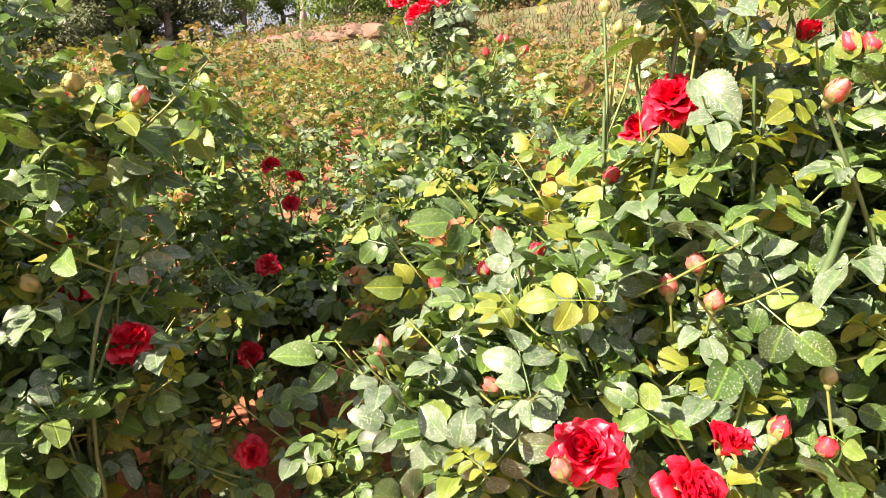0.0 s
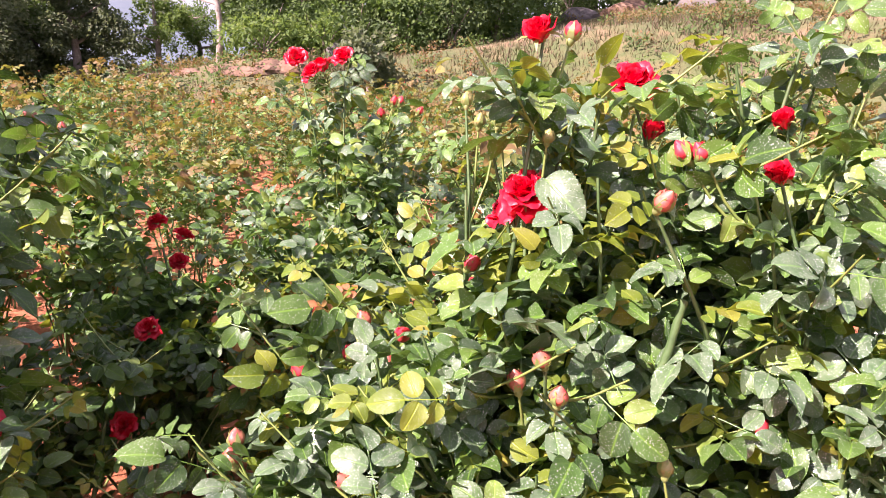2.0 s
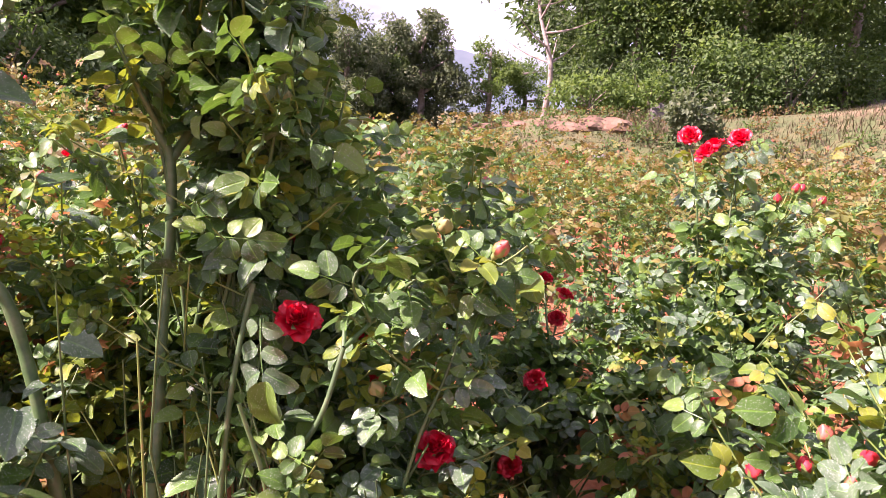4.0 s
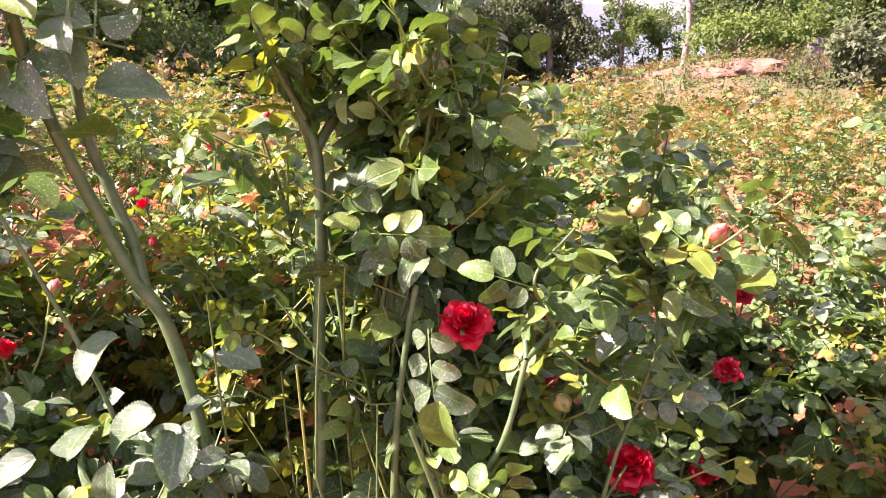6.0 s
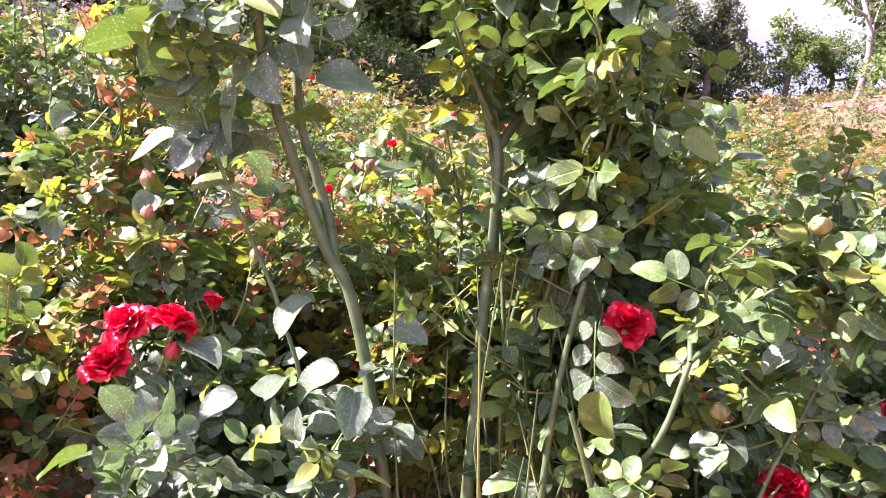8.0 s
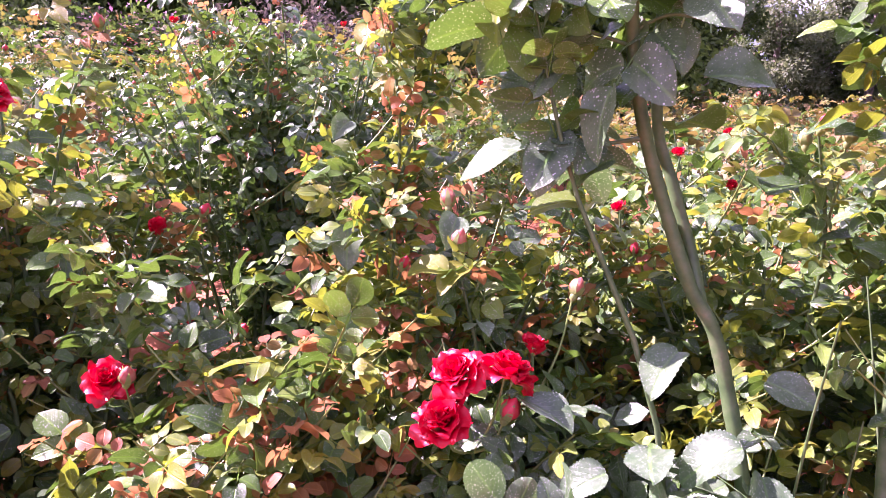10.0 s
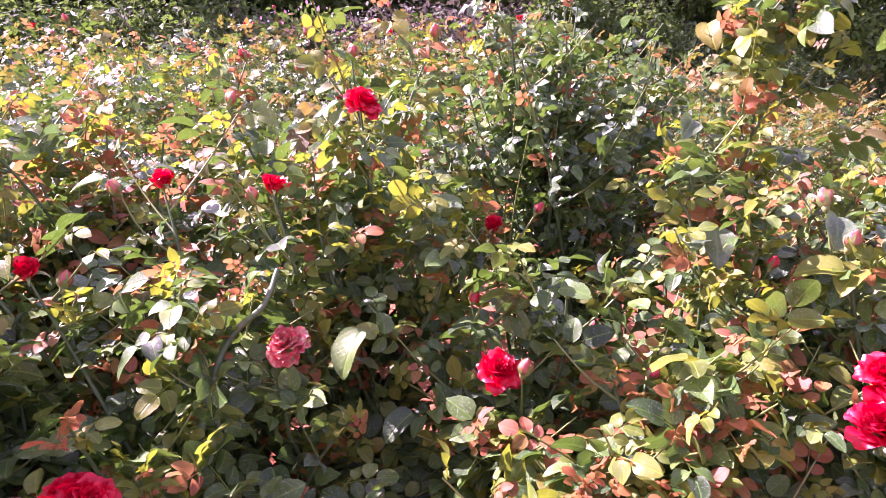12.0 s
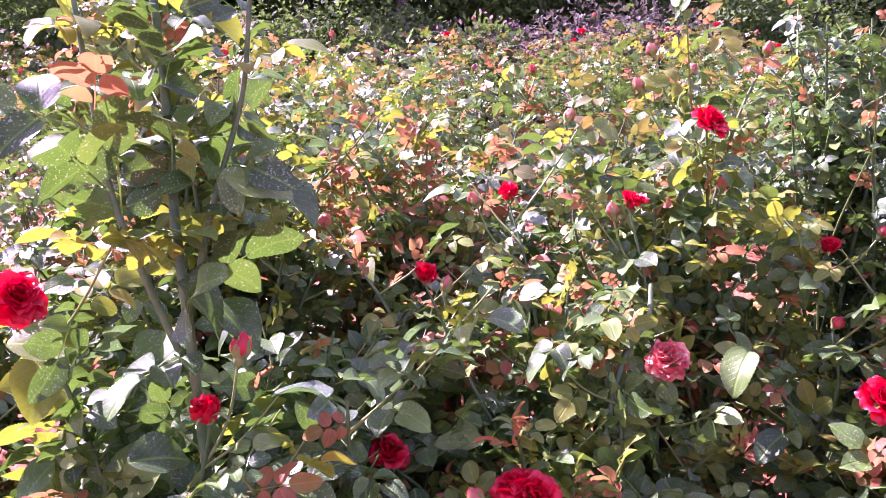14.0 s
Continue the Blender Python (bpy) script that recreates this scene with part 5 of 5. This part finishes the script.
# ---- trees, hill and distance ----
def leaf_cloud(pile, centres, radius, count, leaf, rng, flat=0.75, mat=0):
    """Many small folded leaves round each of the given centres."""
    n = len(centres) * count
    c = np.repeat(np.asarray(centres), count, axis=0)
    d = rng.randn(n, 3)
    d /= np.linalg.norm(d, axis=1)[:, None]
    rr = np.repeat(np.broadcast_to(radius, (len(centres),)), count)
    p = c + d * (rr * rng.rand(n) ** 0.3)[:, None] * np.array([1, 1, flat])
    y = d + rng.randn(n, 3) * 0.7 + np.array([0, 0, -0.25])
    y /= np.linalg.norm(y, axis=1)[:, None]
    up = rng.randn(n, 3) * 0.55 + np.array([0, 0, 0.6]) + 0.9 * d + 0.5 * np.array(to_sun)
    x = np.cross(y, up)
    x /= np.linalg.norm(x, axis=1)[:, None] + 1e-9
    z = np.cross(x, y)
    s = leaf * (0.6 + 0.8 * rng.rand(n))[:, None]
    V = np.stack([p, p + y * s * 0.5 - x * s * 0.28 + z * s * 0.08, p + y * s, p + y * s * 0.5 + x * s * 0.28 + z * s * 0.08], 1).reshape(-1, 3)
    b = np.arange(n)[:, None] * 4
    pile.add(V, np.concatenate([b + np.array([[0, 1, 2]]), b + np.array([[0, 2, 3]])]), mat)


def tree(label, x, y, height, crown, seed, mat, low=0.25, clumps=60, per=55, leaf=0.17, trunk=0.12, lean=0.0, sparse=1.0, limbs=7, category="tree", lump=0.16):
    rng = np.random.RandomState(seed)
    root = tagged(new("tree"), label, category)
    z0 = ground_height(x, y)
    root.location = (x, y, z0)
    top = np.array([lean, 0.1 * rng.randn(), height * 0.86])
    spine = curve_pts([np.array([0, 0, -0.1]), top * np.array([0.25, 0.3, 0.35]) + 0.1 * rng.randn(3) * np.array([1, 1, 0]), top * np.array([0.7, 0.8, 0.7]), top], 12)
    pile = Pile()
    tube(pile, spine, np.linspace(trunk, trunk * 0.22, 12) * np.r_[1.35, np.ones(11)], 9, 0, 0.12, rng)
    ends = []
    for k in range(limbs):
        i = rng.randint(4, 11)
        az = k * 2.4 + rng.rand()
        reach = crown * (0.55 + 0.4 * rng.rand()) * sparse ** 0.2
        e = spine[i] + np.array([math.cos(az) * reach, math.sin(az) * reach, height * (0.08 + 0.12 * rng.rand())])
        tube(pile, curve_pts([spine[i], 0.5 * (spine[i] + e) + np.array([0, 0, -0.06 * reach]), e], 7), np.linspace(trunk * 0.42, trunk * 0.08, 7), 6)
        ends.append(e)
    child("trunk", pile.mesh("trunk", [BARK]), root, "pale brown trunk with bare limbs")
    cents, rad = [], []
    for k in range(clumps):
        if k % 3 == 0 and ends:
            c = ends[rng.randint(len(ends))] + rng.randn(3) * crown * 0.16
        else:
            d = rng.randn(3); d /= np.linalg.norm(d)
            s = rng.rand() ** 0.4
            wob = 1 + 0.28 * math.sin(3 * math.atan2(d[1], d[0]) + seed) + 0.18 * math.sin(5 * d[2] + seed)
            zc = height * (low + 1) / 2
            c = np.array([lean * 0.6 + d[0] * crown * s * wob, d[1] * crown * s * wob, zc + d[2] * height * (1 - low) / 2 * s])
        cents.append(c); rad.append(crown * lump * (1 + rng.rand()))
    pile = Pile()
    leaf_cloud(pile, cents, np.array(rad), per, leaf, rng)
    child("crown", pile.mesh("crown", [mat], smooth=False), root, kind="stuff")
    return root


def polar(yaw, r):
    return -0.3 - math.sin(radians(yaw)) * r, math.cos(radians(yaw)) * r


def shrub(label, yaw, r, height, width, seed, mat, leaf=0.12, clumps=26, per=60, extra=None, name="shrub"):
    """A low woody shrub, leafy to the ground."""
    rng = np.random.RandomState(seed)
    x, y = polar(yaw, r)
    root = tagged(new(name), label, "shrub")
    root.location = (x, y, ground_height(x, y))
    for k in range(6):
        az = k * 1.05 + rng.rand()
        e = np.array([math.cos(az) * width * 0.3, math.sin(az) * width * 0.3, height * (0.5 + 0.3 * rng.rand())])
        pile = Pile()
        tube(pile, curve_pts([np.array([0, 0, -0.05]), e * np.array([0.3, 0.3, 0.5]), e], 6), np.linspace(0.03, 0.008, 6), 6)
        child("branch", pile.mesh("branch", [BARK]), root)
    cents = []
    for k in range(clumps):
        d = rng.randn(3); d /= np.linalg.norm(d)
        s = rng.rand() ** 0.4
        cents.append((d[0] * width * 0.5 * s, d[1] * width * 0.5 * s, height * (0.5 + 0.46 * d[2] * s)))
    pile = Pile()
    leaf_cloud(pile, cents, width * 0.19, per, leaf, rng)
    child("crown", pile.mesh("crown", [mat], smooth=False), root, kind="stuff")
    if extra:
        pile = Pile()
        top = [(c[0] * 1.12, c[1] * 1.12, c[2] + 0.06 * height) for c in cents if c[2] > height * 0.45]
        leaf_cloud(pile, top, width * 0.2, 26, leaf * 0.7, rng)
        child("blossom", pile.mesh("blossom", [extra], smooth=False), root, "dull pink blossom", kind="stuff")
    return root


DARKTREE, MIDTREE, LIGHTTREE = "dense dark green broadleaf tree", "rounded mid-green broadleaf tree", "light green young tree beyond the field"
tree("tall dark feathery tree at the field edge", *polar(36.6, 17), 7.5, 1.6, 501, CROWN_DARK, -0.05, 150, 170, 0.11, 0.13)
tree("tall dark feathery tree at the field edge", *polar(33.4, 18), 5.8, 1.1, 521, CROWN_DARK, -0.05, 110, 150, 0.10, 0.11)
tree(MIDTREE, *polar(28.4, 22), 4.0, 1.55, 502, CROWN_GREY, -0.2, 100, 230, 0.11, 0.14)
tree(DARKTREE, *polar(30.8, 23), 3.6, 1.3, 522, CROWN_DARK, -0.2, 90, 200, 0.11, 0.14)
tree(DARKTREE, *polar(25.0, 23), 3.4, 1.3, 503, CROWN_DARK, -0.2, 90, 200, 0.11, 0.14)
tree(MIDTREE, *polar(22.6, 22.5), 3.9, 1.25, 504, CROWN_GREY, -0.2, 100, 210, 0.11, 0.14)
tree(LIGHTTREE, *polar(17.2, 23), 2.5, 0.85, 505, CROWN_LIGHT, -0.1, 46, 130, 0.09, 0.10)
tree(LIGHTTREE, *polar(14.6, 24), 1.9, 1.1, 506, CROWN_MID, -0.1, 46, 130, 0.09, 0.10)
tree("slender half-bare tree with a white trunk", *polar(12.6, 17.0), 3.9, 1.5, 507, CROWN_GREY, 0.62, 40, 34, 0.075, 0.075, lean=-0.45, sparse=0.6, limbs=13)
for k, (yw, r, h, w, mt) in enumerate([(9.4, 19, 6.0, 1.25, CROWN_DARK), (6.5, 18.5, 6.5, 1.9, CROWN_MID), (3.0, 18.5, 6.5, 1.9, CROWN_LIGHT), (-0.8, 18, 6.5, 1.9, CROWN_MID),
                                       (-4.5, 19, 6.5, 1.9, CROWN_LIGHT), (-8.5, 21, 6.5, 1.9, CROWN_MID), (-13, 29, 7.0, 2.8, CROWN_MID), (-19, 30, 7.5, 3.0, CROWN_DARK), (-26, 30, 7.0, 3.2, CROWN_MID), (-34, 30, 7.0, 3.4, CROWN_DARK)]):
    tree(DARKTREE if mt is CROWN_DARK else MIDTREE, *polar(yw, r), h, w, 530 + k, mt, -0.22, 60, 420, 0.105, 0.15, lump=0.24)
for k in range(14):
    tree(DARKTREE, *polar(9 - 4 * k, 27 + 0.8 * (k % 3) + (6 if k > 3 else 0)), 8.0, 2.6 + (0.6 if k > 3 else 0), 590 + k, CROWN_DARK, -0.12, 90, 60, 0.34, 0.16)
for k, (yw, r) in enumerate([(39, 14.5), (42.5, 15), (46, 14), (51, 13), (58, 12.5), (65, 12.5), (72, 12.5), (79, 12.5), (87, 13), (95, 13), (104, 13), (113, 13), (122, 13)]):
    tree(MIDTREE, *polar(yw, r), 4.5, 1.9, 560 + k, CROWN_MID if k % 2 else CROWN_LIGHT, -0.15, 100, 80, 0.13, 0.12)
for k in range(12):
    tree(DARKTREE, *polar(42 + 7 * k, 17 + 0.8 * (k % 3)), 5.5, 2.4, 700 + k, CROWN_DARK, -0.15, 90, 60, 0.30, 0.16)
# shrubs along the hill's foot
for k, (yw, r, h, w, mt) in enumerate([(8.8, 17.2, 1.5, 1.7, CROWN_DARK), (5.6, 17.0, 1.4, 1.8, CROWN_MID), (2.2, 16.9, 1.5, 1.8, CROWN_DARK), (-1.4, 16.8, 1.4, 1.9, CROWN_MID), (-5.0, 17.4, 1.6, 1.9, CROWN_DARK), (-8.2, 19.0, 1.5, 1.9, CROWN_MID),
                                       (-13.5, 26, 1.7, 2.2, CROWN_DARK), (-17.5, 26.5, 1.4, 2.2, CROWN_MID), (-21.5, 26, 1.8, 2.4, CROWN_GREY), (-26, 26, 1.8, 2.4, CROWN_DARK)]):
    shrub("dark leafy undergrowth below the trees", yw, r, h, w, 660 + k, mt, 0.09, 30, 110)
shrub("grey-leaved upright shrub below the trees", 1.0, 13.5, 1.3, 1.0, 601, CROWN_GREY, 0.12)
shrub("bright green low shrub", 9.2, 16, 0.9, 1.6, 602, CROWN_LIGHT, 0.10)
shrub("bright green low shrub", 4.5, 16, 0.9, 1.2, 603, CROWN_LIGHT, 0.10)
shrub("dense green shrub with white flecks", -28, 11, 1.9, 1.9, 604, CROWN_MID, 0.08, 34)
for k, (yw, r, h, w, mt, ex) in enumerate([(47, 9.6, 1.7, 1.8, CROWN_DARK, None), (52.5, 9.4, 1.8, 1.8, CROWN_MID, None), (57.5, 9.2, 1.5, 1.6, CROWN_MID, None), (62, 8.8, 1.2, 1.5, CROWN_PURPLE, None),
                                           (66.5, 8.8, 1.3, 1.6, CROWN_PURPLE, None), (71, 8.9, 1.2, 1.5, CROWN_PURPLE, PINKS), (75.5, 8.8, 1.0, 1.5, CROWN_MID, PINKS), (80, 9.0, 1.1, 1.7, CROWN_GREY, None),
                                           (85, 9.2, 1.4, 1.8, CROWN_MID, None), (90, 9.3, 1.4, 1.8, CROWN_MID, None), (96, 9.3, 1.4, 1.8, CROWN_MID, None), (101, 9.3, 1.6, 1.9, CROWN_MID, None), (106.5, 9.3, 1.6, 1.9, CROWN_MID, None), (112, 9.3, 1.6, 1.9, CROWN_MID, None), (118, 9.3, 1.6, 1.9, CROWN_MID, None), (42, 10.2, 1.6, 1.8, CROWN_DARK, None)]):
    shrub("low bush with dull pink blossom" if ex else "dark purplish low leafy bush" if mt is CROWN_PURPLE else "dense dark hedge shrub", yw, r, h, w, 620 + k, mt, 0.07, 34, 130, ex)


def rock(label, yaw, r, size, seed, mat):
    rng = np.random.RandomState(seed)
    x, y = polar(yaw, r)
    bm = bmesh.new()
    bmesh.ops.create_icosphere(bm, subdivisions=3, radius=1.0)
    for v in bm.verts:
        n = 1 + 0.30 * noise.noise(v.co * 1.3 + Vector((seed, 0, 0))) + 0.10 * noise.noise(v.co * 4 + Vector((0, seed, 0)))
        v.co = Vector((v.co.x * size[0], v.co.y * size[1], v.co.z * size[2])) * n
    me = bpy.data.meshes.new("rock")
    bm.to_mesh(me); bm.free()
    me.materials.append(mat)
    ob = tagged(new("rock", me), label, "rock")
    ob.location = (x, y, ground_height(x, y) - size[2] * 0.25)


for k, (yw, r, size) in enumerate([(8.6, 14.6, (0.42, 0.35, 0.20)), (10.4, 14.5, (0.50, 0.35, 0.17)), (12.2, 14.8, (0.34, 0.3, 0.14)), (14.6, 15.0, (0.40, 0.3, 0.13)), (17.0, 15.0, (0.34, 0.3, 0.11)), (6.8, 14.6, (0.4, 0.35, 0.18))]):
    rock("orange weathered boulder on the grassy mound", yw, r, size, k + 1, STONE)
rock("small pale boulder at the mound's foot", 8.0, 13.2, (0.28, 0.25, 0.2), 4, GREY_STONE)
rock("pale grey pointed rock below the trees", 4.0, 15.6, (0.2, 0.2, 0.42), 5, GREY_STONE)
rock("flat grey slab by the road", -14.5, 23, (0.7, 0.6, 0.4), 6, GREY_STONE)
rock("flat grey slab by the road", -18, 23, (0.8, 0.6, 0.5), 7, STONE)
rock("low grey rock behind the grass", -22.5, 24, (0.7, 0.6, 0.45), 8, GREY_STONE)


def build_road():
    """The pale track that climbs the hill."""
    pts = curve_pts([polar(-8.5, 21.5) + (0,), polar(-9.5, 20) + (0,), polar(-10.8, 18.5) + (0,), polar(-12.2, 17) + (0,), polar(-14, 15.6) + (0,), polar(-16.0, 14.6) + (0,)], 40)
    V, Q = [], []
    for k, p in enumerate(pts):
        d = pts[min(k + 1, 39)] - pts[max(k - 1, 0)]
        s = np.array([-d[1], d[0], 0]) / np.linalg.norm(d[:2])
        for e in (-0.8, -0.26, 0.26, 0.8):
            q = p + s * e
            V.append((q[0], q[1], ground_height(q[0], q[1]) + (0.05 if abs(e) < 0.6 else -0.2) - 0.3 * smooth(33, 39, k)))
    for k in range(39):
        for c in range(3):
            Q.append((4 * k + c, 4 * k + c + 1, 4 * k + c + 5, 4 * k + c + 4))
    pile = Pile()
    pile.add(V, np.array(Q))
    tagged(new("road", pile.mesh("road", [ROAD])), "pale dusty track climbing the hill", "road", kind="structure")


build_road()


def build_grass():
    """Dry grass over the mound and the hill."""
    rng = np.random.RandomState(9)
    n = 52000
    yaw = rng.uniform(-40, 21, n)
    r = rng.uniform(11.6, 24, n)
    x, y = -0.3 - np.sin(np.radians(yaw)) * r, np.cos(np.radians(yaw)) * r
    z = np.array([ground_height(a, b) for a, b in zip(x, y)]) - 0.06
    h = 0.08 + 0.22 * rng.rand(n) * (0.5 + 0.5 * np.sin(x * 1.3) * np.sin(y * 1.1))
    az, lean = rng.rand(n) * 6.3, 1.1 * rng.rand(n)
    w = 0.012
    p = np.stack([x, y, z], 1)
    side = np.stack([np.cos(az), np.sin(az), 0 * az], 1) * w
    tip = p + np.stack([np.cos(az + 1.5) * h * lean, np.sin(az + 1.5) * h * lean, h], 1)
    V = np.stack([p - side, p + side, tip], 1).reshape(-1, 3)
    pile = Pile()
    pile.add(V, np.arange(3 * n).reshape(-1, 3))
    tagged(new("grass", pile.mesh("grass", [DRY_GRASS], smooth=False)), "dry tan grass on the mound and hillside", "grass", kind="stuff")


build_grass()


def build_scrub():
    """Low weeds and tufts over the mound and the hillside."""
    rng = np.random.RandomState(19)
    pile = Pile()
    for k, (count, radius, leaf) in enumerate(((260, 0.24, 0.06), (190, 0.30, 0.07), (140, 0.2, 0.05))):
        cents = []
        while len(cents) < count:
            yaw, r = rng.uniform(-40, 21), rng.uniform(11.8, 23)
            if -17 < yaw < -7.5 and 14 < r < 21.5:
                continue
            x, y = polar(yaw, r)
            cents.append((x, y, ground_height(x, y) + 0.06 + 0.08 * rng.rand()))
        leaf_cloud(pile, cents, radius * (0.6 + 0.8 * rng.rand(count)), 80, leaf, rng, 0.6, k)
    tagged(new("scrub", pile.mesh("scrub", [OLIVE, CROWN_MID, DRY_GRASS], smooth=False)), "low olive and tan weeds on the hillside", "scrub", kind="stuff")


build_scrub()


def build_mountain():
    """A wooded ridge in the distance; the blue of haze is put into its colour."""
    m, n, l, out = nodes_of("ridge_haze_painted")
    p = n.new("ShaderNodeBsdfPrincipled")
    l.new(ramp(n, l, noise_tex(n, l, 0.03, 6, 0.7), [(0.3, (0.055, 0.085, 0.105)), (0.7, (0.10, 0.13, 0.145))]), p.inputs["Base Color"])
    p.inputs["Roughness"].default_value = 1.0
    l.new(p.outputs[0], out.inputs["Surface"])
    V, Q, cols = [], [], 120
    for k in range(cols):
        yaw = 70 - k * 120 / (cols - 1)
        hgt = 42 * math.exp(-((yaw - 32) / 20) ** 2) + 10 * math.exp(-((yaw - 3) / 30) ** 2) + 2.5 * noise.noise(Vector((yaw * 0.18, 0, 0))) + 1.0 * noise.noise(Vector((yaw * 0.9, 2, 0)))
        for row, (r, f) in enumerate(((330, 0.0), (380, 0.45), (420, 0.8), (450, 1.0), (520, 0.6))):
            x, y = polar(yaw, r)
            V.append((x, y, -4 + f * (hgt + 4) + 1.5 * noise.noise(Vector((x * 0.02, y * 0.02, row)))))
    for k in range(cols - 1):
        for c in range(4):
            Q.append((5 * k + c, 5 * k + c + 1, 5 * k + c + 6, 5 * k + c + 5))
    pile = Pile()
    pile.add(V, np.array(Q))
    tagged(new("backdrop_ridge", pile.mesh("ridge", [m])), "wooded ridge far off, blue haze painted into its colour", "mountain", kind="structure")


build_mountain()
